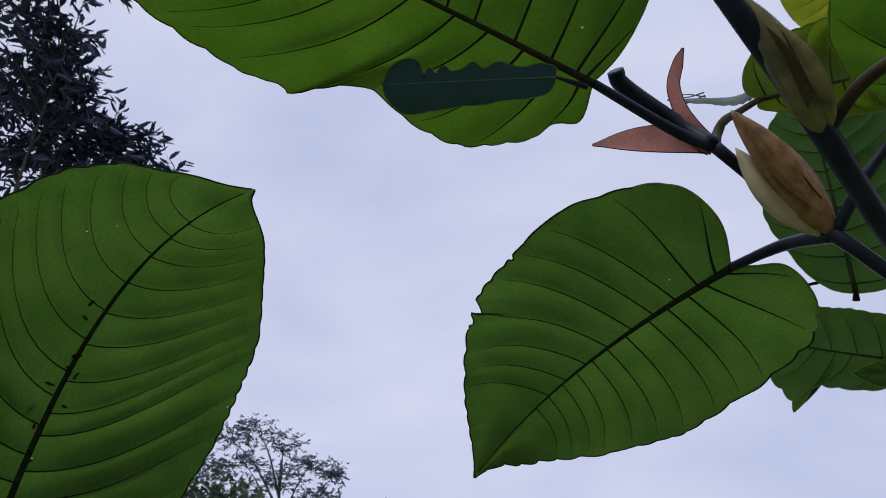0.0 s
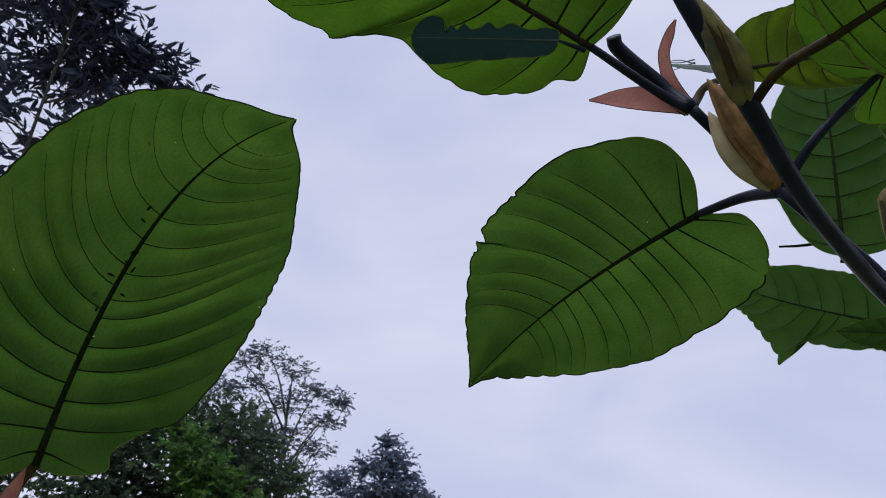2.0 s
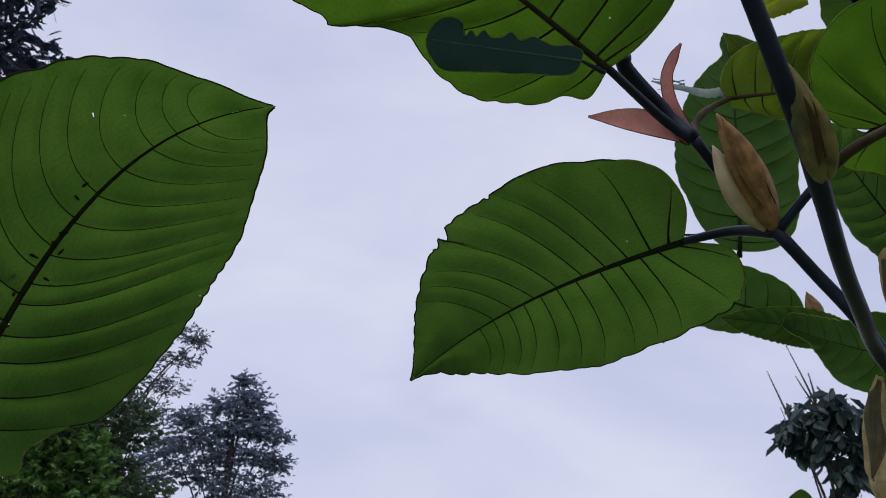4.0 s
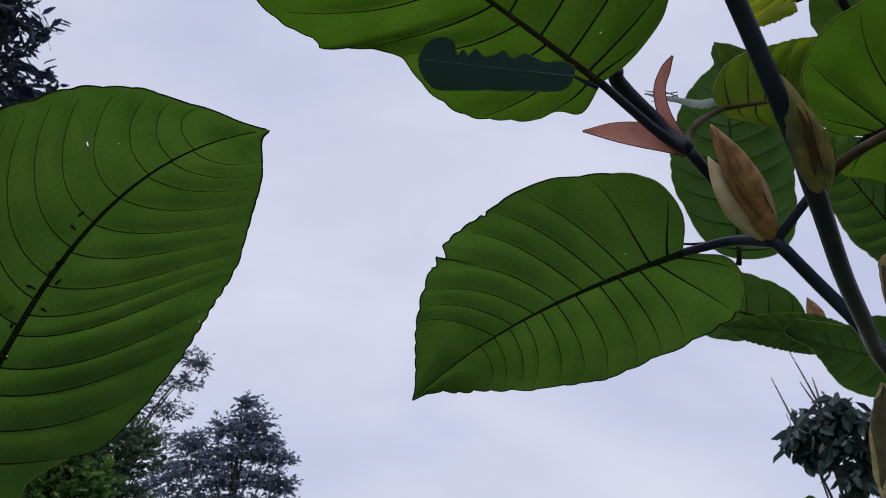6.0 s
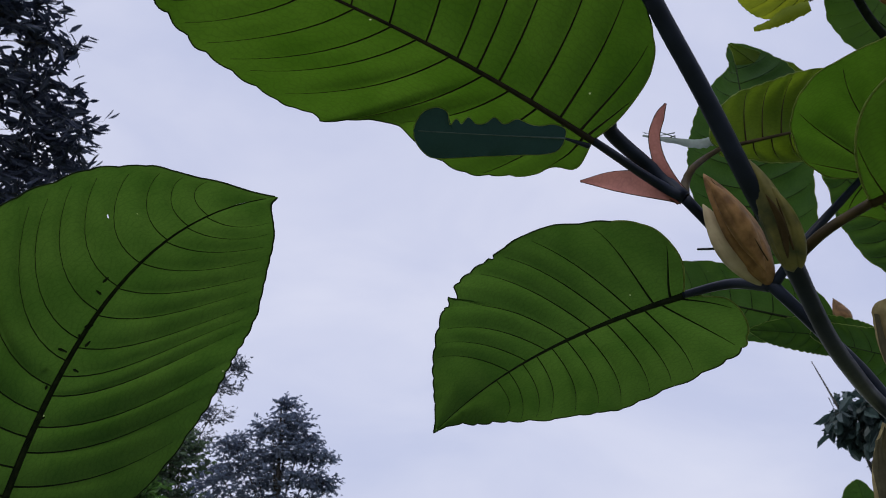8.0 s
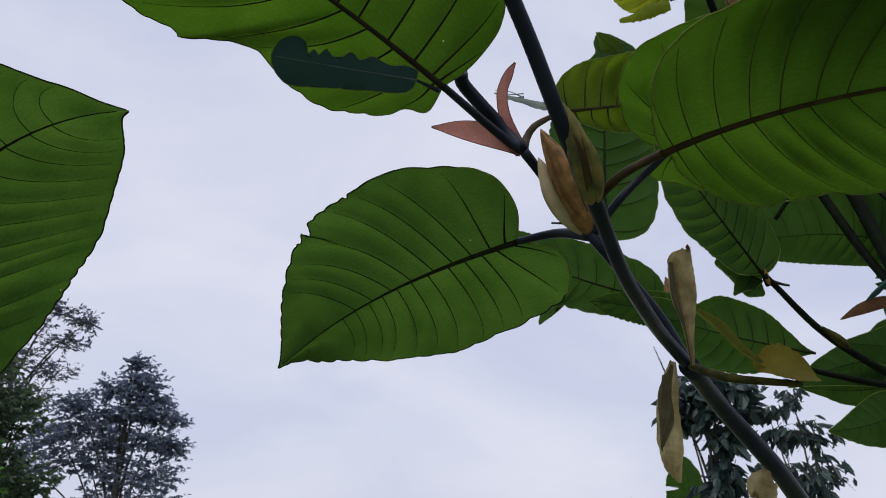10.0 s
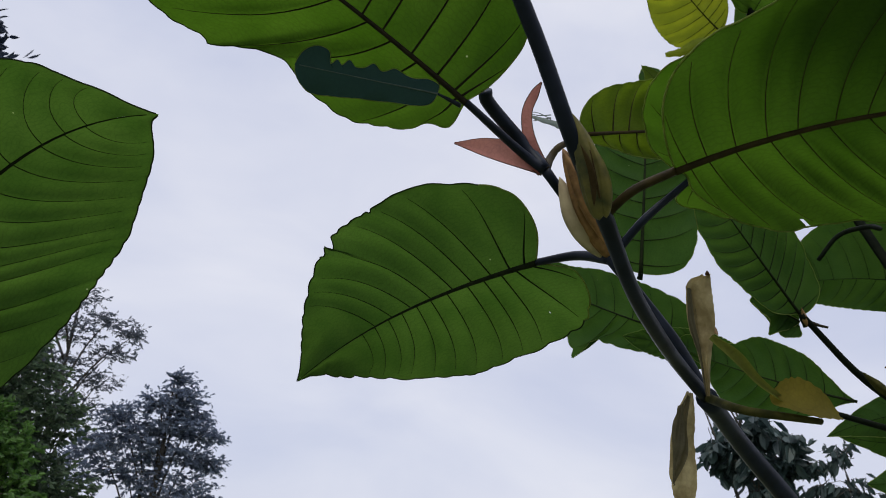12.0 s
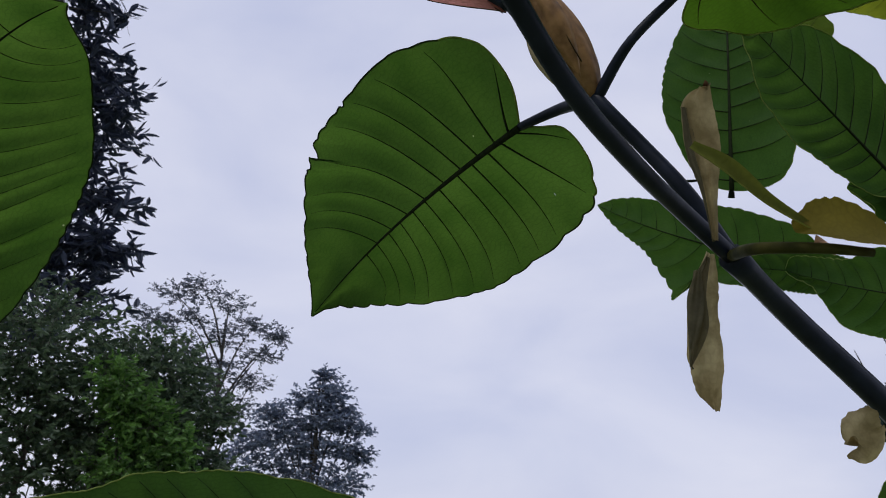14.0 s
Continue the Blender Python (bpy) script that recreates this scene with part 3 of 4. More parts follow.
# brown bud: two clasping scales over a pale inner one
bud = pod(sapling, "leaf_bud", N2, (0.0566, 0.1633, 1.7560), (0.8, 0.1, 0.4), 0.0080, M_BUD_BROWN, bulge=0.6, keel=0.12, peak=0.42, bend=0.02, label="brown papery leaf bud with a pale inner scale", tailp=0.75)
pod(bud, "inner_scale", (0.0835, 0.1765, 1.7145), (0.0595, 0.1720, 1.7470), (0.8, 0.1, 0.4), 0.0064, M_BUD_PALE, bulge=0.6, peak=0.45, bend=-0.07, tailp=0.8)
pod(bud, "outer_scale", (0.0765, 0.1640, 1.7150), (0.0535, 0.1565, 1.7500), (0.8, 0.1, 0.4), 0.0050, M_BUD_BROWN, bulge=0.7, peak=0.5, bend=0.04)
crease = bmesh.new()   # crease along the outer scale
tube(crease, spline([(0.0760, 0.1610, 1.7190), (0.0655, 0.1565, 1.7330), (0.0560, 0.1580, 1.7510)], 14), taper(0.00028, 0.00012, 14), 5)
part("crease", crease, M_CREASE, bud)
# olive bud, a folded pair of stipules clasping the near shoot
bud = pod(sapling, "leaf_bud", (0.0289, 0.0861, 1.6843), (0.0140, 0.0756, 1.7112), (0.9, 0.2, 0.3), 0.0042, M_BUD_GREEN, bulge=0.8, peak=0.40, bend=0.05, label="olive green leaf bud pressed against the shoot", tailp=0.7)
pod(bud, "outer_scale", (0.0304, 0.0846, 1.6848), (0.0199, 0.0756, 1.7033), (0.9, 0.2, 0.3), 0.0028, M_BUD_GREEN, bulge=0.9, peak=0.42, bend=0.05, tailp=0.8)
pod(bud, "inner_scale", (0.0244, 0.0811, 1.6858), (0.0159, 0.0733, 1.6998), (0.9, 0.2, 0.3), 0.0011, M_CREASE, bulge=0.8, peak=0.45, bend=0.10, tailp=0.8)
crease = bmesh.new()
tube(crease, spline([(0.0254, 0.0796, 1.6878), (0.0216, 0.0761, 1.6958), (0.0194, 0.0742, 1.6993)], 14), taper(0.00035, 0.00015, 14), 5)
part("crease", crease, M_CREASE, bud)
# dry stipules at the lower node
upright = ribbon(sapling, "dry_stipule", [(0.107, 0.145, 1.652), (0.105, 0.145, 1.667), (0.102, 0.146, 1.680), (0.100, 0.143, 1.695), (0.104, 0.138, 1.698)], [(0.108, 0.144, 1.652), (0.108, 0.142, 1.666), (0.109, 0.139, 1.680), (0.107, 0.137, 1.692), (0.106, 0.136, 1.699)], M_DRY,
       "upright dry beige stipule with a brown tip", bulge=0.002, fray=0.02)
# strip tinted dark for the shade along the fold
ribbon(upright, "folded_edge", [(0.1062, 0.1438, 1.6515), (0.1042, 0.1438, 1.6665), (0.1012, 0.1448, 1.6795), (0.0995, 0.1420, 1.6930)], [(0.1066, 0.1434, 1.6515), (0.1055, 0.1425, 1.6660), (0.1035, 0.1420, 1.6790), (0.1008, 0.1408, 1.6925)], M_FOLD_SHADE, bulge=0.0005, seed=8)
pod(upright, "tip", (0.1050, 0.1365, 1.6970), (0.1047, 0.1360, 1.6992), (0.9, 0.2, 0.3), 0.0008, M_WITHERED, bulge=0.9)
hang = ribbon(sapling, "dry_stipule", [(0.120, 0.174, 1.661), (0.115, 0.177, 1.648), (0.113, 0.179, 1.631), (0.114, 0.179, 1.620), (0.115, 0.178, 1.615), (0.118, 0.176, 1.611)], [(0.122, 0.173, 1.660), (0.123, 0.174, 1.651), (0.122, 0.174, 1.640), (0.122, 0.174, 1.625), (0.121, 0.175, 1.615), (0.120, 0.175, 1.610)], M_DRY,
              "dry beige stipule hanging from the node, half folded over", bulge=0.0015, fray=0.025, seed=5)
# flaps tinted dark for the shade of the folded half
ribbon(hang, "folded_edge", [(0.119, 0.172, 1.659), (0.113, 0.175, 1.647), (0.112, 0.175, 1.634), (0.112, 0.176, 1.623)], [(0.120, 0.172, 1.658), (0.118, 0.173, 1.646), (0.117, 0.172, 1.634), (0.112, 0.176, 1.622)], M_FOLD_SHADE, bulge=0.001, seed=6)
ribbon(hang, "folded_edge", [(0.115, 0.174, 1.654), (0.113, 0.174, 1.645), (0.111, 0.173, 1.637), (0.111, 0.173, 1.628)], [(0.117, 0.173, 1.655), (0.117, 0.173, 1.645), (0.115, 0.171, 1.637), (0.112, 0.173, 1.628)], M_FOLD_SHADE, bulge=0.0007, seed=7)
# yellowed leaf on the lower node
bm = bmesh.new()
line = spline([NB, (0.112, 0.133, 1.646), (0.123, 0.122, 1.643), (0.137, 0.122, 1.643)], 16)
stalk = husk(sapling, "yellowed_leaf", [(0.117, 0.123, 1.648), (0.123, 0.122, 1.649), (0.132, 0.123, 1.649), (0.142, 0.124, 1.648), (0.150, 0.126, 1.647)], [0.0020, 0.0072, 0.0092, 0.0070, 0.0014], (0.08, 0.30, 0.95), M_YELLOW, roll=0.5, curl=0.3, notch=0.09, seed=6,
             label="small yellowed withering leaf on an olive stalk")
tube(bm, line, taper(0.0019, 0.0012, 16), 8)
part("petiole", bm, M_STALK, stalk)
husk(stalk, "leaf_strip", [(0.088, 0.116, 1.665), (0.096, 0.115, 1.659), (0.108, 0.119, 1.653), (0.121, 0.123, 1.649)], [0.0016, 0.0032, 0.0026, 0.0018], (0.7, -0.2, 0.6), M_OLIVE, roll=0.9, curl=0.8, seed=7)
# curled dry leaf under the branch
husk(sapling, "dry_leaf", [(0.188, 0.199, 1.618), (0.184, 0.200, 1.611), (0.184, 0.198, 1.604), (0.177, 0.200, 1.601)], [0.002, 0.0085, 0.0075, 0.0008], (0.9, -0.2, 0.2), M_DRY, roll=0.8, curl=-0.9, notch=0.08, seed=8, label="curled dry beige leaf hanging under the branch")
# white papery bract beside the pink ones
fluff = husk(sapling, "white_bract", [(0.088, 0.198, 1.796), (0.081, 0.201, 1.795), (0.071, 0.204, 1.797), (0.057, 0.209, 1.801)], [0.0034, 0.0038, 0.0026, 0.0008], (0.1, 0.3, 0.9), M_WHITE, roll=0.6, notch=0.12, seed=9, label="frayed white papery bract")
rnd = random.Random(5)
for k in range(3):
    bm = bmesh.new()
    a = V((0.071, 0.204, 1.797)) + V((0, 0, rnd.uniform(-0.004, 0.004)))
    b = V((0.055, 0.210, 1.801)) + V((rnd.uniform(-.003, .006), 0, rnd.uniform(-0.004, 0.003)))
    tube(bm, spline([a, a.lerp(b, 0.5) + V((0, 0, rnd.uniform(-.002, .002))), b], 8), taper(0.0004, 0.00015, 8), 4)
    part("fibre", bm, M_WHITE, fluff)

# large leaf of the next sapling
LEAF_L = ((-0.2417, 0.3380, 1.6193), (-0.1894, 0.2832, 1.7343), (-0.1106, 0.2154, 1.7594))
neighbour = empty("neighbouring_sapling", (-0.42, 0.40, 0.0), "neighbouring young tree with large green leaves reaching up", "tree")
stem(neighbour, "trunk", [(-0.42, 0.40, 0.0), (-0.40, 0.38, 0.7), (-0.36, 0.34, 1.25), (-0.30, 0.31, 1.50)], 0.014, 0.006, M_BARK)
big = broad_leaf(neighbour, *LEAF_L, (0.7378, 0.6348, -0.2296), M_MATURE,
           ([(-0.023, 0.066), (-0.014, 0.157), (0.064, 0.253), (0.206, 0.314), (0.366, 0.320), (0.486, 0.300), (0.576, 0.281), (0.674, 0.251), (0.767, 0.215), (0.819, 0.181), (0.883, 0.140), (0.940, 0.078), (0.965, 0.034), (0.985, 0.010)],
            [(-0.008, 0.044), (-0.003, 0.097), (0.011, 0.149), (0.042, 0.147), (0.089, 0.204), (0.129, 0.265), (0.227, 0.306), (0.347, 0.322), (0.445, 0.320), (0.545, 0.304), (0.686, 0.261), (0.855, 0.150), (0.930, 0.066), (0.965, 0.022), (0.985, 0.008)]),
           fold=-2.5, droop=-0.134, twist=-0.192, slant=(0.30, 0.34), curve=0.85, seed=9, holes=(((-0.1872, 0.2407, 1.7552), 0.0011),), petiole=((-0.30, 0.31, 1.50), (-0.252, 0.330, 1.595)),
           marks=([0.02, 0.055, 0.09, 0.135, 0.185, 0.23, 0.28, 0.33, 0.385, 0.45, 0.525, 0.605, 0.69, 0.755, 0.815], [0.02, 0.06, 0.105, 0.16, 0.205, 0.265, 0.30, 0.36, 0.44, 0.52, 0.60, 0.68, 0.75, 0.81]),
           label="large mature green leaf with small ants along its midrib", ripple=0.004, stalk_mat=M_RIB_RED, rib=0.0022, vein_r=0.28, stem_r=0.0034, rows=200, quilt=0.0058, margin_mat=M_HALO_EDGE, margin=0.0004)
husk(neighbour, "stipule", [(-0.241, 0.313, 1.588), (-0.242, 0.317, 1.600), (-0.241, 0.321, 1.609), (-0.240, 0.325, 1.616)], [0.003, 0.0055, 0.004, 0.0006], (0.9, 0.1, 0.4), M_PINK, roll=0.7, rim=M_RIB_RED, label="reddish brown clasping stipule")
rnd = random.Random(11)
# small dark spindles for the ants along the midrib
for k in range(13):
    u = rnd.uniform(0.18, 0.62)
    B, M, T = (V(q) for q in LEAF_L)
    p = B * (1 - u) * (1 - 2 * u) + 4 * M * u * (1 - u) + T * u * (2 * u - 1)
    p = p + V((rnd.uniform(-0.008, 0.008), -0.002, rnd.uniform(-0.003, 0.003)))
    way = V((rnd.uniform(-1, 1), rnd.uniform(-.4, .1), rnd.uniform(-1, 1))).normalized()
    bm = bmesh.new()
    n = rnd.uniform(0.0012, 0.0026)
    tube(bm, [p - way * n, p - way * n * 0.4, p + way * n * 0.3, p + way * n], [0.0003, 0.0007, 0.0006, 0.0003], 5)
    part("speck", bm, M_VEIN, big)
broad_leaf(neighbour, (0.0101, 0.2913, 1.5651), (-0.0597, 0.2530, 1.5583), (-0.0960, 0.2105, 1.5704), (-0.1881, 0.4189, 0.8883), M_MATURE,
           ([(-0.036, 0.049), (-0.065, 0.119), (-0.024, 0.198), (0.099, 0.259), (0.269, 0.278), (0.459, 0.252), (0.649, 0.189), (0.829, 0.100)],
            [(-0.038, 0.053), (-0.073, 0.137), (-0.016, 0.177), (0.086, 0.248), (0.267, 0.288), (0.508, 0.250), (0.629, 0.197), (0.845, 0.117)]), seed=10, fold=0, petiole=((-0.36, 0.34, 1.25), (-0.2, 0.3, 1.40)),
           label="green leaf rising into view low in front", slant=0.2, vein_r=0.2, ripple=0.004)
# near leaf on the olive-bud node
near_leaf = broad_leaf(sapling, (0.0517, 0.0797, 1.7029), (0.0954, 0.0245, 1.7052), (0.1471, -0.0263, 1.6872), (0.7872, 0.5260, -0.3218), M_BRIGHT,
           ([(0.007, 0.049), (0.021, 0.105), (0.044, 0.166), (0.075, 0.207), (0.110, 0.235), (0.160, 0.258), (0.235, 0.283), (0.372, 0.314), (0.560, 0.295), (0.728, 0.207), (0.872, 0.104)],
            [(0.013, 0.026), (0.008, 0.071), (0.030, 0.145), (0.068, 0.213), (0.131, 0.258), (0.218, 0.289), (0.329, 0.312), (0.456, 0.321), (0.597, 0.279), (0.739, 0.199), (0.873, 0.101)]),
           fold=1.2, droop=0.036, seed=12, petiole=(N1, (0.040, 0.085, 1.696)), label="large green leaf close overhead with a reddish midrib", holes=(((0.1007, 0.0850, 1.7012), 0.0023), ((0.1322, 0.0777, 1.7001), 0.0008)), rib_mat=M_RIB_RED, rib=0.0013, stem_r=0.0014, vein_r=0.20, ripple=0.003,
           slant=(0.20, 0.24), curve=0.4, veins=14, quilt=0.0042)
rnd = random.Random(21)
spot = V((0.1186, 0.0285, 1.6975))
along, across = V((0.54, -0.84, -0.06)), V((0.85, 0.52, -0.06))
for k in range(14):   # pale trails of a leaf miner
    p = spot + along * rnd.uniform(-0.010, 0.010) + across * rnd.uniform(-0.007, 0.007)
    trail, turn = [], rnd.uniform(0, 6.28)
    for i in range(9):
        trail.append(p + V((0, 0, -0.0012)))
        turn += rnd.uniform(-1.1, 1.1)
        p = p + (along * math.cos(turn) + across * math.sin(turn)) * 0.0013
    bm = bmesh.new()
    tube(bm, spline(trail, 22), [0.00028] * 22, 4)
    part("mined_trail", bm, M_TRAIL, near_leaf)
# its partner behind, on the brown-bud node
broad_leaf(sapling, (0.1140, 0.1480, 1.7501), (0.1387, 0.0942, 1.7485), (0.1722, 0.0621, 1.7431), (0.6450, 0.6889, -0.3309), M_BRIGHT,
           ([(-0.053, 0.070), (-0.064, 0.150), (-0.061, 0.218), (-0.043, 0.284), (0.000, 0.374), (0.123, 0.490), (0.369, 0.490), (0.599, 0.403), (0.781, 0.274), (0.908, 0.134)],
            [(-0.080, 0.040), (-0.145, 0.095), (-0.120, 0.195), (-0.053, 0.296), (0.085, 0.366), (0.251, 0.435), (0.437, 0.427), (0.620, 0.352), (0.784, 0.234), (0.909, 0.111)]),
           fold=1.8, droop=0.061, veins=12, seed=13, petiole=(N2, (0.092, 0.159, 1.727), (0.106, 0.151, 1.742)), label="bright green leaf half hidden behind a nearer one", rib_mat=M_RIB_RED, rib=0.0012, stem_r=0.0019, ripple=0.004, stalk_mat=M_STEM)
# small folded leaf beside the pink bracts
broad_leaf(sapling, (0.086, 0.193, 1.787), (0.160, 0.199, 1.812), (0.235, 0.205, 1.835), (-0.1, 0.45, -0.85), M_FRESH,
           ([(-0.03, 0.03), (-0.015, 0.08), (0.04, 0.125), (0.11, 0.147), (0.20, 0.160), (0.32, 0.175), (0.5, 0.17), (0.7, 0.12), (0.86, 0.06)],
            [(0.0, 0.02), (0.04, 0.035), (0.10, 0.050), (0.20, 0.080), (0.35, 0.10), (0.55, 0.10), (0.75, 0.07), (0.9, 0.03)]),
           fold=8, veins=12, quilt=0.0075, seed=15, petiole=(N3, (0.062, 0.187, 1.764), (0.067, 0.188, 1.772), (0.077, 0.193, 1.781)), label="young folded leaf on a curved stalk", ripple=0.003, rib=0.0011, rib_mat=M_RIB_RED)
# leaf of the near shoot's next node, over the large leaf
broad_leaf(sapling, (0.140, -0.050, 1.736), (0.088, -0.007, 1.741), (0.0405, 0.0325, 1.7385), (0.64, 0.76, -0.08), M_FRESH,
           ([(-0.03, 0.06), (-0.06, 0.14), (0.0, 0.22), (0.12, 0.28), (0.30, 0.30), (0.52, 0.28), (0.72, 0.21), (0.88, 0.12)], [(-0.03, 0.06), (-0.06, 0.12), (0.0, 0.18), (0.12, 0.22), (0.30, 0.24), (0.52, 0.24), (0.75, 0.20), (0.90, 0.12)]),
           fold=2, veins=12, seed=16, slant=0.18, petiole=((-0.02, -0.12, 1.90), (0.10, -0.10, 1.80)), label="bright green leaf of the upper node", rib=0.0013, stem_r=0.002, ripple=0.004)
# leaves further back
broad_leaf(sapling, (0.3615, 0.5717, 1.8887), (0.3745, 0.5690, 2.0670), (0.4210, 0.6320, 2.2230), (0.8803, -0.4709, -0.0577), M_MATURE,
           ([(0.010, 0.037), (0.030, 0.070), (0.077, 0.112), (0.150, 0.148), (0.250, 0.184), (0.433, 0.176), (0.629, 0.112), (0.784, 0.025), (0.90, 0.022)],
            [(0.000, 0.055), (0.012, 0.105), (0.040, 0.142), (0.106, 0.166), (0.258, 0.175), (0.462, 0.197), (0.679, 0.190), (0.860, 0.105)]), seed=17,
           fold=0, veins=13, slant=0.14, label="mid-green leaf hanging behind the shoot", petiole=((0.3625, 0.5755, 1.8838),), stem_r=0.003, stalk_mat=M_TWIG, rib=0.0024, wave=0.002, ripple=0.004)
broad_leaf(sapling, (0.3404, 0.3321, 1.7714), (0.2682, 0.2993, 1.8062), (0.2028, 0.2712, 1.8429), (0.7505, -0.0251, 0.6604), M_MATURE,
           ([(0.030, 0.012), (0.075, 0.050), (0.140, 0.095), (0.220, 0.122), (0.332, 0.143), (0.482, 0.178), (0.613, 0.172), (0.807, 0.130)],
            [(-0.036, 0.064), (-0.047, 0.133), (0.001, 0.197), (0.118, 0.237), (0.288, 0.250), (0.480, 0.255), (0.654, 0.217), (0.827, 0.117)]), seed=19,
           fold=2, veins=12, slant=0.16, petiole=((0.346, 0.334, 1.765),), label="mid-green leaf pointing up from a thin twig", ripple=0.003, rib=0.0014)
broad_leaf(sapling, (0.5352, 0.7059, 1.8690), (0.4192, 0.8006, 1.9335), (0.3320, 0.8700, 2.0020), (0.3596, -0.2437, 0.9007), M_MATURE,
           ([(0.003, 0.058), (0.115, 0.090), (0.216, 0.135), (0.306, 0.147), (0.385, 0.160), (0.405, 0.225), (0.428, 0.275), (0.442, 0.262), (0.460, 0.230), (0.570, 0.150), (0.650, 0.105), (0.815, 0.062)],
            [(-0.004, 0.047), (0.027, 0.103), (0.079, 0.145), (0.178, 0.178), (0.290, 0.188), (0.398, 0.182), (0.506, 0.175), (0.660, 0.138), (0.826, 0.100), (0.936, 0.052)]), seed=21,
           fold=0, veins=11, slant=0.14, petiole=((0.560, 0.690, 1.858),), label="dark green ragged leaf drooping in the shade behind", ripple=(0.012, 0.005), rib=0.002, wave=0.002, stem_r=0.004)


def back_leaf(seed, base, mid, tip, side, width, mat):
    """A plainer leaf of the shoots behind."""
    size = (V(tip) - V(base)).length
    broad_leaf(sapling, base, mid, tip, side, mat, fold=9, veins=9, seed=seed, width=width, rows=60, cols=6, rib=0.007 * size, wave=0.012 * size, quilt=0.008 * size, ripple=0.006, scallops=16)


back_leaf(40, (0.489, 0.588, 2.093), (0.442, 0.591, 2.141), (0.389, 0.593, 2.188), (0.6, -0.1, 0.7), 1.0, M_FRESH)
broad_leaf(sapling, (0.6439, 0.4212, 1.8588), (0.5947, 0.4689, 1.8892), (0.5268, 0.5389, 1.8944), (-0.083, -0.398, 0.913), M_MATURE,
           ([(0.0, 0.04), (0.05, 0.09), (0.15, 0.14), (0.30, 0.185), (0.50, 0.20), (0.70, 0.19), (0.86, 0.15), (0.96, 0.07)], [(-0.02, 0.10), (0.05, 0.25), (0.20, 0.36), (0.40, 0.40), (0.60, 0.41), (0.80, 0.36), (0.94, 0.20)]), seed=41,
           fold=4, veins=12, label="broad mid-green leaf of the shoots behind", rib=0.0013, ripple=0.004, wave=0.002)
broad_leaf(sapling, (0.5055, 0.4456, 1.7454), (0.4599, 0.5299, 1.7824), (0.4316, 0.6122, 1.8269), (0.0149, -0.4555, 0.8901), M_MATURE,
           ([(0.060, 0.030), (0.140, 0.090), (0.254, 0.160), (0.450, 0.197), (0.646, 0.167), (0.802, 0.047), (0.928, 0.020)],
            [(0.060, 0.030), (0.130, 0.085), (0.248, 0.160), (0.492, 0.195), (0.629, 0.123), (0.816, 0.102), (0.957, 0.078)]), seed=42,
           fold=0, veins=11, label="mid-green leaf of the shoot behind, seen from below", rib=0.0014, ripple=0.005, wave=0.002)
broad_leaf(sapling, (0.4803, 0.5781, 1.8122), (0.4481, 0.6204, 1.8303), (0.3997, 0.6757, 1.8497), (0.1, -0.35, 0.93), M_MATURE, ([(0.0, 0.10), (0.3, 0.16), (0.6, 0.15), (0.85, 0.10)], [(0.0, 0.10), (0.3, 0.16), (0.6, 0.15), (0.85, 0.08)]), seed=73,
           fold=0, veins=9, label="narrow dark green leaf in the shade", rib=0.0012, ripple=0.010, wave=0.002)
back_leaf(43, (0.541, 0.402, 1.730), (0.519, 0.428, 1.731), (0.500, 0.482, 1.717), (-0.2, 0.2, 0.9), 0.8, M_MATURE)
back_leaf(44, (0.342, 0.336, 1.764), (0.332, 0.342, 1.772), (0.320, 0.360, 1.787), (-0.4, 0.2, 0.8), 1.0, M_MATURE)
back_leaf(45, (0.540, 0.390, 1.712), (0.531, 0.435, 1.709), (0.525, 0.498, 1.725), (-0.2, 0.3, 0.9), 0.5, M_MATURE)
back_leaf(46, (0.5127, 0.3698, 1.6837), (0.4964, 0.3921, 1.6718), (0.4659, 0.4121, 1.6669), (-0.2, 0.3, 0.9), 1.15, M_MATURE)
back_leaf(47, (0.528, 0.365, 1.739), (0.522, 0.388, 1.742), (0.508, 0.418, 1.751), (-0.2, 0.3, 0.9), 1.1, M_MATURE)
back_leaf(48, (0.579, 0.309, 1.782), (0.571, 0.355, 1.791), (0.561, 0.412, 1.812), (-0.1, 0.3, 0.9), 0.75, M_MATURE)
back_leaf(49, (0.5177, 0.3251, 1.7010), (0.5340, 0.2999, 1.7047), (0.5670, 0.2750, 1.7160), (0.1, 0.3, -0.9), 0.9, M_MATURE)
back_leaf(50, (0.660, 0.424, 1.870), (0.639, 0.437, 1.930), (0.610, 0.445, 1.998), (0.9, -0.1, 0.3), 1.1, M_MATURE)
back_leaf(51, (0.662, 0.417, 1.878), (0.679, 0.381, 1.924), (0.693, 0.346, 1.964), (0.8, -0.1, -0.5), 1.1, M_BRIGHT)
back_leaf(52, (0.623, 0.394, 1.855), (0.644, 0.369, 1.844), (0.667, 0.338, 1.827), (0.1, 0.3, -0.9), 0.9, M_MATURE)
broad_leaf(sapling, (0.444, 0.505, 2.192), (0.397, 0.5037, 2.2325), (0.336, 0.4910, 2.2860), (0.452, -0.797, 0.401), M_YOUNG,
           ([(0.02, 0.10), (0.06, 0.20), (0.15, 0.29), (0.30, 0.35), (0.50, 0.34), (0.70, 0.25), (0.87, 0.12)], [(0.02, 0.05), (0.08, 0.12), (0.18, 0.19), (0.32, 0.24), (0.50, 0.23), (0.70, 0.17), (0.87, 0.08)]), seed=53,
           fold=4, veins=11, label="small yellow-green young leaf lit through", rib=0.0012, ripple=0.005, wave=0.002, quilt=0.003, vein_r=0.5)
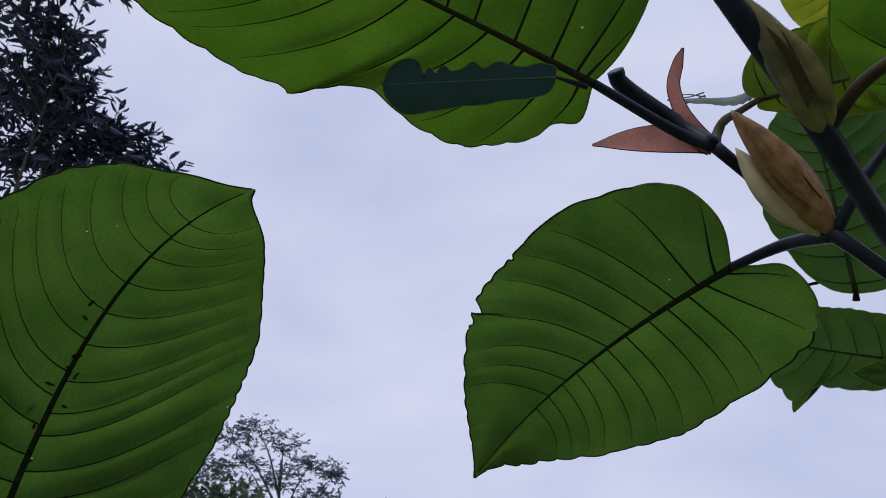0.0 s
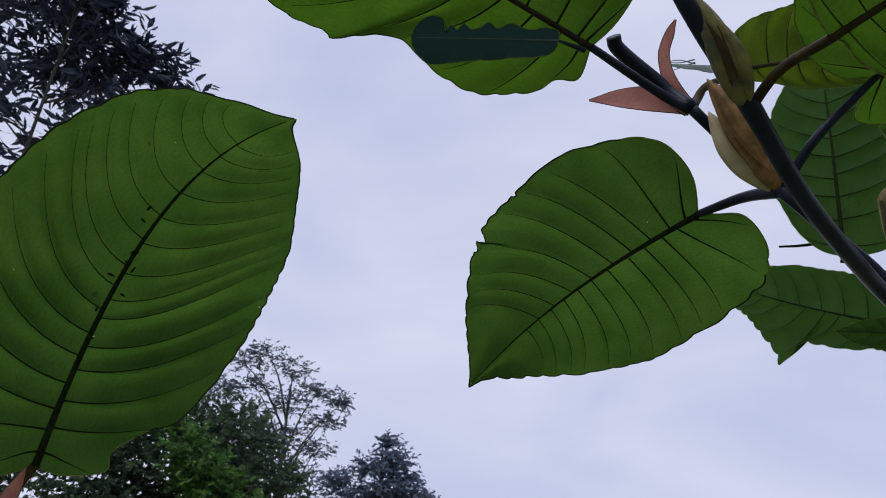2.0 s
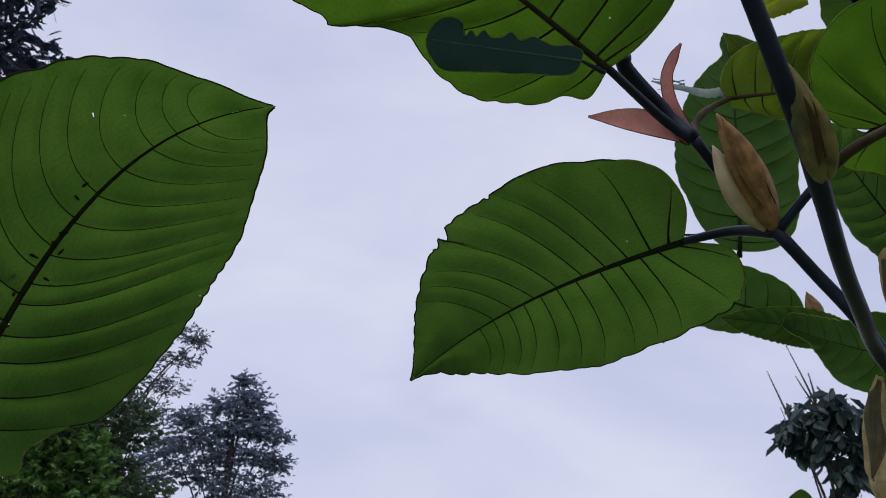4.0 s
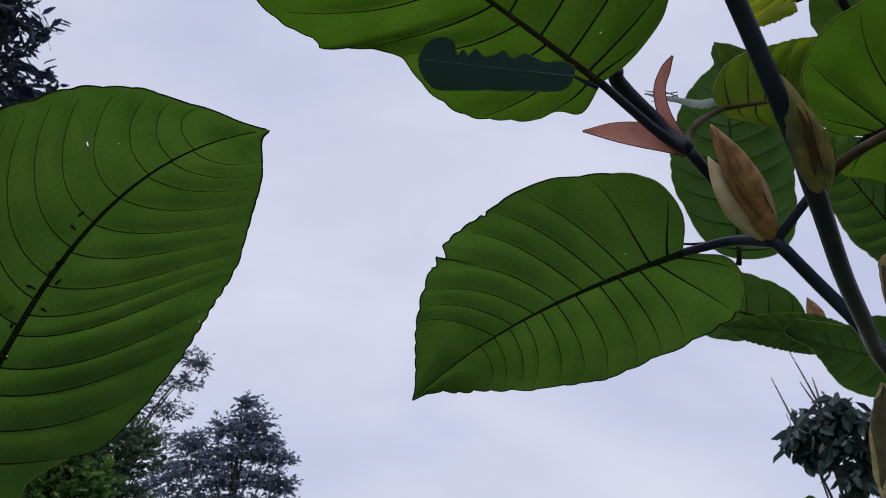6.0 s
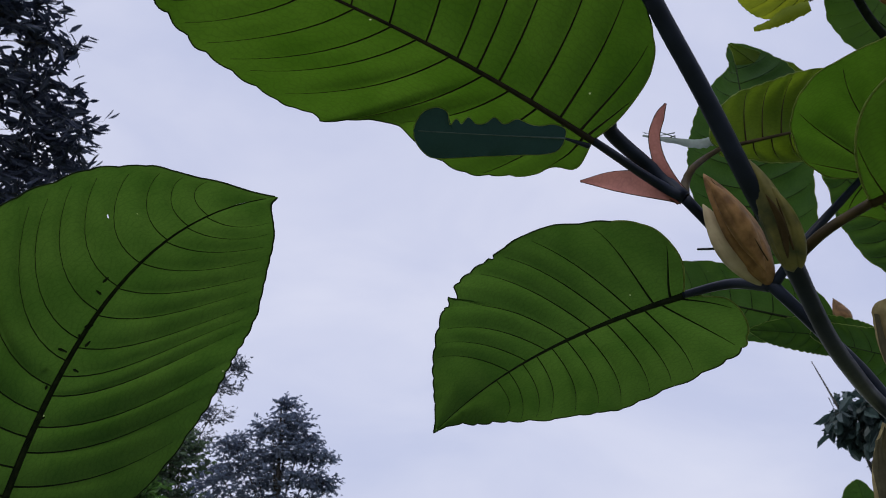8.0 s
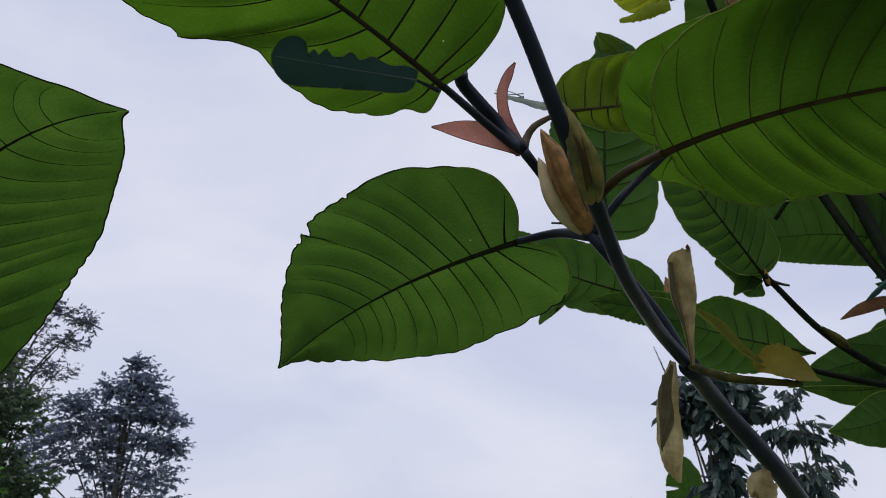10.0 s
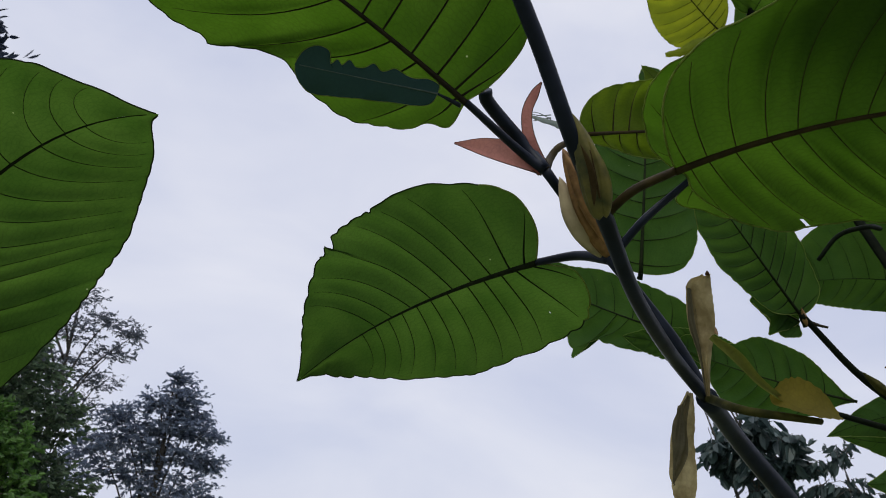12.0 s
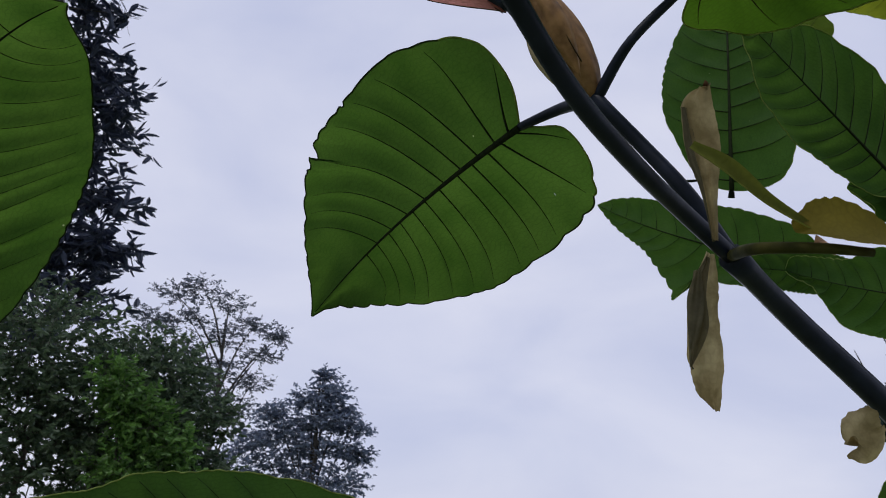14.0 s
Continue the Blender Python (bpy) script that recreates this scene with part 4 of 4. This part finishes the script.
husk(sapling, "curled_leaf", [(0.4330, 0.5000, 2.1745), (0.4153, 0.5158, 2.1724), (0.4035, 0.5289, 2.1684), (0.3887, 0.5409, 2.1675)], [0.008, 0.010, 0.006, 0.003], (0.1, -0.3, 0.95), M_YOUNG, roll=0.5, curl=0.4, notch=0.12, seed=31, label="curled end of a young leaf")
back_leaf(55, (0.463, 0.475, 2.201), (0.467, 0.445, 2.224), (0.468, 0.398, 2.260), (0.9, -0.1, 0.3), 1.3, M_BRIGHT)
back_leaf(57, (0.683, 0.585, 2.172), (0.628, 0.625, 2.201), (0.569, 0.672, 2.219), (-0.1, -0.1, 0.9), 0.7, M_YOUNG)
back_leaf(58, (0.603, 0.563, 2.205), (0.561, 0.564, 2.252), (0.516, 0.549, 2.312), (0.9, -0.1, 0.3), 1.2, M_BRIGHT)
back_leaf(62, (0.637, 0.363, 1.872), (0.636, 0.352, 1.891), (0.632, 0.338, 1.918), (0.9, -0.1, 0.3), 1.9, M_YOUNG)
back_leaf(63, (0.586, 0.413, 1.772), (0.616, 0.382, 1.787), (0.652, 0.338, 1.801), (0.1, 0.3, -0.9), 1.0, M_MATURE)
back_leaf(64, (0.5517, 0.3585, 1.7233), (0.5694, 0.3308, 1.7295), (0.6010, 0.2920, 1.7350), (0.1, 0.3, -0.9), 1.0, M_MATURE)
back_leaf(65, (0.695, 0.503, 1.960), (0.737, 0.446, 1.958), (0.785, 0.393, 1.947), (0.1, 0.3, -0.9), 1.3, M_MATURE)
back_leaf(66, (0.799, 0.503, 1.858), (0.768, 0.512, 1.929), (0.741, 0.524, 2.024), (0.9, -0.1, 0.3), 1.2, M_MATURE)
back_leaf(67, (0.576, 0.389, 1.679), (0.597, 0.372, 1.677), (0.630, 0.340, 1.670), (0.1, 0.3, -0.9), 1.3, M_MATURE)
back_leaf(68, (0.624, 0.429, 1.774), (0.606, 0.459, 1.754), (0.596, 0.504, 1.751), (-0.2, 0.3, 0.9), 1.1, M_MATURE)
back_leaf(69, (0.851, 0.483, 1.925), (0.824, 0.530, 1.914), (0.791, 0.587, 1.895), (-0.2, 0.3, 0.9), 1.1, M_MATURE)
stem(sapling, "twig", [(0.420, 0.650, 1.952), (0.380, 0.661, 1.945), (0.3530, 0.6730, 1.9465)], 0.0022, 0.0012, M_TWIG, count=10, sides=6)
# torn leaf at the thin twig's node
broad_leaf(sapling, (0.3407, 0.3334, 1.7676), (0.3268, 0.3422, 1.7773), (0.3128, 0.3510, 1.7870), (-0.025, -0.38, 0.925), M_MATURE,
           ([(0.03, 0.10), (0.12, 0.24), (0.25, 0.36), (0.37, 0.50), (0.42, 0.40), (0.50, 0.22), (0.70, 0.16), (0.85, 0.10), (0.97, 0.07)], [(0.10, 0.02), (0.30, 0.03), (0.50, 0.02), (0.70, 0.06), (0.95, 0.06)]),
           seed=74, fold=0, veins=5, rows=70, cols=6, rib=0.0007, quilt=0.001, wave=0.0006, ripple=0.010, label="small torn leaf with a ragged end")
stem(sapling, "twig", [(0.3438, 0.3304, 1.7677), (0.3500, 0.3255, 1.7640), (0.3544, 0.3218, 1.7621)], 0.0014, 0.0008, M_RIB_BROWN, count=8, sides=6)
# twigs of the shoots behind
HUB = (0.499, 0.348, 1.696)
stem(sapling, "twig", [(0.4592, 0.4234, 1.8703), (0.4673, 0.4034, 1.8900), (0.4821, 0.3841, 1.8941), (0.5280, 0.4100, 1.9120)], 0.0022, 0.0026, M_TWIG, count=16, sides=6)
stem(sapling, "twig", [(0.60, 0.46, 1.42), (0.568, 0.369, 1.625), HUB], 0.0060, 0.0045, M_TWIG, count=16, sides=7)
stem(sapling, "twig", [HUB, (0.413, 0.347, 1.733), (0.335, 0.326, 1.770)], 0.0036, 0.0022, M_TWIG, count=16, sides=7)
stem(sapling, "twig", [HUB, (0.466, 0.372, 1.705), (0.414, 0.381, 1.714)], 0.0034, 0.0024, M_TWIG, count=16, sides=7)
stem(sapling, "twig", [HUB, (0.550, 0.362, 1.759), (0.590, 0.372, 1.848), (0.632, 0.366, 1.937), (0.644, 0.354, 2.001)], 0.0040, 0.0030, M_TWIG, count=20, sides=7)
stem(sapling, "twig", [(0.590, 0.372, 1.848), (0.589, 0.389, 1.884), (0.575, 0.412, 1.933)], 0.0024, 0.0018, M_TWIG, count=12, sides=6)
stem(sapling, "twig", [(0.590, 0.372, 1.848), (0.616, 0.359, 1.866), (0.651, 0.332, 1.883)], 0.0024, 0.0018, M_TWIG, count=12, sides=6)
stem(sapling, "twig", [HUB, (0.559, 0.379, 1.776), (0.574, 0.401, 1.833), (0.568, 0.424, 1.928), (0.557, 0.447, 2.012)], 0.0050, 0.0075, M_TWIG, count=20, sides=7)
stem(sapling, "twig", [(0.570, 0.391, 1.795), (0.579, 0.425, 1.843), (0.562, 0.458, 1.940), (0.546, 0.472, 1.996)], 0.0046, 0.0050, M_TWIG, count=20, sides=7)
stem(sapling, "twig", [HUB, (0.532, 0.341, 1.683), (0.585, 0.327, 1.708)], 0.0036, 0.0026, M_TWIG, count=12, sides=7)
stem(sapling, "twig", [(0.552, 0.452, 2.012), (0.510, 0.493, 2.137), (0.463, 0.475, 2.201), (0.422, 0.454, 2.253)], 0.0050, 0.0045, M_TWIG, count=20, sides=7)
stem(sapling, "twig", [(0.463, 0.475, 2.201), (0.453, 0.495, 2.191), (0.441, 0.508, 2.188)], 0.002, 0.0016, M_TWIG, count=10, sides=6)
for b0, t0, w0 in [((0.484, 0.307, 1.668), (0.471, 0.300, 1.702), 0.013), ((0.588, 0.373, 1.851), (0.581, 0.370, 1.873), 0.006), ((0.593, 0.356, 1.866), (0.588, 0.343, 1.898), 0.010),
                                 ((0.4906, 0.622, 1.8391), (0.4802, 0.6243, 1.8748), 0.018), ((0.531, 0.491, 2.178), (0.503, 0.484, 2.215), 0.016), ((0.342, 0.329, 1.763), (0.334, 0.324, 1.775), 0.004)]:
    pod(sapling, "bud_scale", b0, t0, (0.9, 0.1, 0.3), w0 * 0.6, M_BUD_BROWN, bulge=0.6, peak=0.4)
husk(sapling, "bract", [(0.5382, 0.3737, 1.7807), (0.5297, 0.3840, 1.7824), (0.5192, 0.3987, 1.7784), (0.5088, 0.4136, 1.7714)], [0.004, 0.0062, 0.0056, 0.0005], (0.05, -0.3, 0.95), M_WITHERED, roll=0.5, curl=0.3, rim=M_RIB_RED, seed=32, label="flat brownish pink bract")
husk(sapling, "bract", [(0.5935, 0.3680, 1.8538), (0.5961, 0.3568, 1.8663), (0.5984, 0.3456, 1.8785), (0.5998, 0.3366, 1.8886)], [0.005, 0.010, 0.011, 0.004], (0.8, -0.5, 0.1), M_WITHERED, roll=0.6, curl=0.3, notch=0.06, seed=33, label="withered brownish bract between the twigs")
husk(sapling, "dry_leaf", [(0.5316, 0.3724, 1.8038), (0.5252, 0.3851, 1.7936), (0.5211, 0.3937, 1.7852)], [0.004, 0.006, 0.0008], (0.8, -0.3, 0.4), M_DARK, roll=0.7, seed=34, label="small dark curled leaf")
pod(sapling, "bud_scale", (0.4025, 0.3201, 1.7164), (0.3811, 0.3233, 1.7335), (0.6, -0.4, 0.5), 0.0034, M_STALK, bulge=0.8, peak=0.35, label="green sheath on the thin twig")
stem(sapling, "twig", [(0.5027, 0.3355, 1.7355), (0.5109, 0.3197, 1.7478), (0.5306, 0.3059, 1.7553), (0.5539, 0.2880, 1.7558)], 0.0017, 0.0014, M_STALK, count=12, sides=6)
stem(sapling, "twig", [(0.4976, 0.3449, 1.6977), (0.4794, 0.3089, 1.7018), (0.4930, 0.2895, 1.7017), (0.5080, 0.2670, 1.6986)], 0.0028, 0.0022, M_TWIG, count=12, sides=6)
stem(sapling, "twig", [(0.4989, 0.3481, 1.6981), (0.4956, 0.3511, 1.7153), (0.4922, 0.3509, 1.7306)], 0.0030, 0.0024, M_TWIG, count=12, sides=6)
stem(sapling, "twig", [(0.5038, 0.3359, 1.7298), (0.5043, 0.3313, 1.7148), (0.5081, 0.3202, 1.7049), (0.5126, 0.3164, 1.6950)], 0.0026, 0.0021, M_TWIG, count=12, sides=6)
stem(sapling, "twig", [(0.4994, 0.3465, 1.6952), (0.4982, 0.3404, 1.6768), (0.4937, 0.3332, 1.6579)], 0.0050, 0.0040, M_TWIG, count=12, sides=6)

# ---- background trees ----
EYE = V((-0.05, -0.05, 1.59))


def toward(az, el, dist):
    """A place at that bearing (degrees to the left of straight ahead), height angle and distance."""
    a, e = radians(az), radians(el)
    return EYE + dist * V((-math.sin(a) * math.cos(e), math.cos(a) * math.cos(e), math.sin(e)))


def leaf_bit(bm, p, ahead, wide, length, width):
    """One small leaf: six corners, a little folded."""
    n = ahead.cross(wide) * width * 0.25
    vs = [bm.verts.new(q) for q in (p, p + ahead * length * 0.35 + wide * width * 0.5 + n, p + ahead * length * 0.75 + wide * width * 0.35 + n, p + ahead * length,
                                    p + ahead * length * 0.75 - wide * width * 0.35 + n, p + ahead * length * 0.35 - wide * width * 0.5 + n)]
    bm.faces.new((vs[0], vs[1], vs[2], vs[3]))
    bm.faces.new((vs[0], vs[3], vs[4], vs[5]))


def far_tree(name, label, az, dist, blobs, leaf, twigs, leaves, mat, seed, top_el, droop=0.3, flat=0.5, spread=1.0, level=1.0, reach=2.4, thick=0.006):
    """A tree at a bearing and distance: a trunk, limbs to each clump of its crown, twigs with many small leaves.
    blobs: bearing, height angle, half width and half height of a clump, all in degrees."""
    rnd = random.Random(seed)
    foot = toward(az, 0, dist)
    foot.z = ground_z(foot.x, foot.y)
    head = toward(az, top_el, dist)
    tree = empty(name, foot, label, "tree", "background trees")
    bm = bmesh.new()
    line = spline([foot, foot.lerp(head, 0.4) + V((rnd.uniform(-.2, .2), 0, 0)), foot.lerp(head, 0.75) + V((rnd.uniform(-.2, .2), 0, 0)), head], 18)
    r0 = thick * dist
    tube(bm, line, taper(r0, r0 * 0.12, 18), 8)
    part("trunk", bm, M_BARK, tree)
    crown, wood = bmesh.new(), bmesh.new()
    deg = radians(1) * dist
    for baz, bel, ra, re, share in blobs:
        c = toward(baz, bel, dist)
        start = line[min(17, max(3, int(17 * (bel - 4) / max(1, top_el)))) if top_el > 0 else 8]
        limb = spline([start, start.lerp(c, 0.5) + V((0, 0, 0.04 * dist * 0.3)), c], 8)
        tube(wood, limb, taper(r0 * 0.3, r0 * 0.06, 8), 5)
        for _ in range(int(twigs * share)):
            while True:
                o = V((rnd.uniform(-1, 1), rnd.uniform(-1, 1), rnd.uniform(-1, 1)))
                if o.length < 1:
                    break
            p = c + V((o.x * ra * deg, o.y * ra * deg * spread, o.z * re * deg))
            out = (p - c) + V((rnd.uniform(-1, 1), rnd.uniform(-1, 1), rnd.uniform(-.4, .8))) * ra * deg * 0.5
            out.z *= level
            out = out.normalized() if out.length > 1e-4 else V((1, 0, 0))
            size = leaf[0] * reach
            tube(wood, [p - out * size, p, p + out * size * 0.7 - V((0, 0, droop * size * 0.5))], [0.004 * leaf[2], 0.003 * leaf[2], 0.0015 * leaf[2]], 3, cap=False)
            for k in range(leaves):
                q = p + out * size * rnd.uniform(-0.8, 0.8)
                ahead = (out * rnd.uniform(0.2, 1) + V((rnd.uniform(-1, 1), rnd.uniform(-1, 1), rnd.uniform(-1, 1) * flat - droop))).normalized()
                wide = ahead.cross(V((rnd.uniform(-1, 1), rnd.uniform(-1, 1), rnd.uniform(-1, 1)))).normalized()
                s = rnd.uniform(0.7, 1.25)
                leaf_bit(crown, q, ahead, wide, leaf[0] * s, leaf[1] * s)
    part("branchwork", wood, M_BARK, tree)
    crown_ob = part("crown", crown, mat, tree, smooth=False)
    crown_ob["kind"] = "stuff"
    return tree


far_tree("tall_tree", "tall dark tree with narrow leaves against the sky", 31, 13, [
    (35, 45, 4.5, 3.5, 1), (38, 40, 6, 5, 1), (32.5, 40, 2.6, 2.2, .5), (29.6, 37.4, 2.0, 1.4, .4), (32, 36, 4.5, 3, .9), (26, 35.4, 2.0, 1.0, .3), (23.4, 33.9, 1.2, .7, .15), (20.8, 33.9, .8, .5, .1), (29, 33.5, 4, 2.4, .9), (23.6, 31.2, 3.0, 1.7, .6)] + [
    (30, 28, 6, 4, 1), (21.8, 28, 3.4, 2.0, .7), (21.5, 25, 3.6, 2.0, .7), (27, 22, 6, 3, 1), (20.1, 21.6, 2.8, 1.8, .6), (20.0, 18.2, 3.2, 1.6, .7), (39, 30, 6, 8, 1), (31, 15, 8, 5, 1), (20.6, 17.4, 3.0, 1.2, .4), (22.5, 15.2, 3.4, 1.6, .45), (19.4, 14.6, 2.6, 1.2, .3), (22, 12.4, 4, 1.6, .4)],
    (0.25, 0.072, 1.0), 66, 11, M_CROWN_HAZE_DARK, 31, 44, droop=0.15, reach=1.7, thick=0.004)
far_tree("bushy_tree", "dense leafy green tree at the edge of the clearing", 20, 10, [
    (14, 10, 4.5, 2.4, 1.1), (17, 7, 6, 4, 1.4), (20, 3, 7, 4, 1.4), (11.5, 6.5, 4, 2.6, 1.1), (22, 11, 6, 4, 1.4), (14, 3, 6, 4, 1.5), (25, 6, 7, 6, 1.8), (9, 2, 3, 2.5, .7), (33, 8, 6, 8, 1.6)], (0.080, 0.040, 0.8), 240, 13, M_CROWN_GREEN, 32, 12, droop=0.2)
far_tree("leafy_bush", "fresh green leafy bush among darker trees", 14, 9, [
    (16, 8.6, 1.6, 1.6, .5), (14.6, 6.9, 2.0, 1.8, .7), (13, 5.6, 1.8, 1.6, .6), (11.6, 4.4, 1.6, 1.4, .5), (14.5, 3.4, 2.6, 1.8, .9), (12, 2, 2.6, 1.6, .8)], (0.075, 0.040, 0.8), 150, 12, M_CROWN_BRIGHT, 37, 7, droop=0.2)
far_tree("wispy_tree", "thin-crowned tree with fine twigs, greyed by painted haze", 9.5, 24, [
    (13.4, 15.4, 1.6, .7, .35), (11.4, 16.0, 1.5, .8, .35), (9.4, 15.2, 1.5, .7, .35), (14.6, 13.4, 1.6, .9, .5), (12, 13.6, 1.9, .9, .45), (7.4, 13.6, 1.6, .6, .4), (5.4, 13.0, 1.0, .6, .35), (9.4, 12.6, 1.7, .7, .4), (6.6, 11.6, 1.4, .6, .35), (12.6, 11.2, 2.2, 1.1, .7), (9.5, 10.4, 1.8, .8, .5), (7, 9.6, 1.5, .8, .4), (12, 8.6, 3, 1.6, 1), (8.5, 7.6, 2, 1.2, .7)], (0.12, 0.045, 1.2), 140, 8, M_CROWN_HAZE_GREY, 33, 14, droop=0.1, flat=0.5, level=0.6)
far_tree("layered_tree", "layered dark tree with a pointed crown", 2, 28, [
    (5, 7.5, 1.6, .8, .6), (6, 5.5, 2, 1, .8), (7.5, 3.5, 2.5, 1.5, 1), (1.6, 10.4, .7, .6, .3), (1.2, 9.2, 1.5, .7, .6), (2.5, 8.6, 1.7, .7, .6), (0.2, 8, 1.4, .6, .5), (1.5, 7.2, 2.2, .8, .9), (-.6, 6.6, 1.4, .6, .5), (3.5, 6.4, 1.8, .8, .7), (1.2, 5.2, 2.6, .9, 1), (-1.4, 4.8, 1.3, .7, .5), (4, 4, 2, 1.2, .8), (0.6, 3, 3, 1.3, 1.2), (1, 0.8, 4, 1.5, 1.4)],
    (0.17, 0.07, 1.8), 105, 11, M_CROWN_HAZE_BLUE, 34, 10.6, droop=0.25, flat=0.5, level=0.6)
drooping = far_tree("drooping_tree", "dark tree with large drooping leaves", -40, 8, [
    (-38.1, 8.5, .7, .5, .3), (-39.4, 8.9, .7, .6, .3), (-40.9, 9.4, .8, .7, .35), (-42.3, 8.9, .8, .7, .3), (-38.7, 7.3, .6, .4, .3), (-40.2, 7.5, .9, .6, .4), (-42, 7, 1.0, .9, .4), (-41.2, 5.4, .8, .8, .4), (-41, 3.4, .9, 1.0, .45), (-40.7, 1.4, 1.3, 1.2, .5)],
    (0.17, 0.085, 1.0), 40, 7, M_CROWN_TEAL, 35, 8, droop=1.0, reach=1.1, thick=0.008)
far_tree("slender_tree", "slender tree with sparse hanging leaflets", -46, 8, [
    (-44.2, 7.2, .8, .5, .2), (-46.0, 7.8, .9, .6, .2), (-45, 5.6, 1.2, .7, .25), (-47, 5.4, 1.2, .8, .25), (-44.5, 3.2, 1.2, 1.0, .3), (-47, 2.5, 1.5, 1.2, .4)],
    (0.14, 0.05, 1.0), 40, 8, M_CROWN_TEAL, 36, 7, droop=1.2, reach=1.4)

for twig in ([(4.990, 5.969, 2.900), (4.882, 5.995, 3.207), (4.763, 6.009, 3.491)], [(4.979, 5.978, 2.900), (4.900, 6.010, 3.070), (4.843, 6.029, 3.196)], [(4.810, 6.142, 2.780), (4.725, 6.163, 3.036), (4.642, 6.172, 3.253)], [(4.981, 5.966, 2.95), (4.955, 5.960, 3.11), (4.927, 5.953, 3.222)]):
    stem(drooping, "bare_twig", twig, 0.012, 0.004, M_BARK, count=10, sides=5)

# ---- banana plant beyond the clearing ----
BANANA = (5.270, 6.919, -0.266)
banana = empty("banana_plant", (BANANA[0], BANANA[1], ground_z(BANANA[0], BANANA[1])), "banana plant with torn green blades and a yellowing one", "banana plant", "background trees")
stem(banana, "trunk", [(BANANA[0], BANANA[1], ground_z(BANANA[0], BANANA[1])), (BANANA[0] + 0.03, BANANA[1], 0.2), BANANA], 0.11, 0.06, M_CROWN_GREEN)
OBLONG = [(0.0, 0.04), (0.05, 0.13), (0.2, 0.20), (0.5, 0.22), (0.8, 0.20), (0.93, 0.12), (0.98, 0.05)]
for k, (b0, m0, t0, w0, mat0, torn, what) in enumerate([
        ((5.421, 7.019, 0.852), (5.527, 6.981, 1.578), (5.493, 6.984, 2.239), 1.0, M_MATURE, ((-1, 0.74, 0.12, 0.02), (-1, 0.60, 0.13, 0.02), (-1, 0.42, 0.10, 0.03)), "torn dark green blade"),
        ((5.254, 7.159, 0.963), (5.139, 7.271, 1.371), (5.017, 7.361, 1.802), 0.55, M_YOUNG, (), "yellowing narrow blade"),
        ((4.863, 7.446, 1.093), (4.565, 7.653, 1.431), (4.266, 7.830, 1.748), 0.40, M_DARK, (), "folded bluish blade")]):
    broad_leaf(banana, b0, m0, t0, (0.9, 0.1, 0.3), mat0, (OBLONG, OBLONG), width=w0, fold=12, veins=16, seed=80 + k, rib=0.012, margin=0.003, vein_r=0.2, wave=0.01, quilt=0.004, ripple=0.004, bites=torn,
               petiole=(BANANA,), stem_r=0.02, rows=160, cols=8, slant=0.05, label=what)
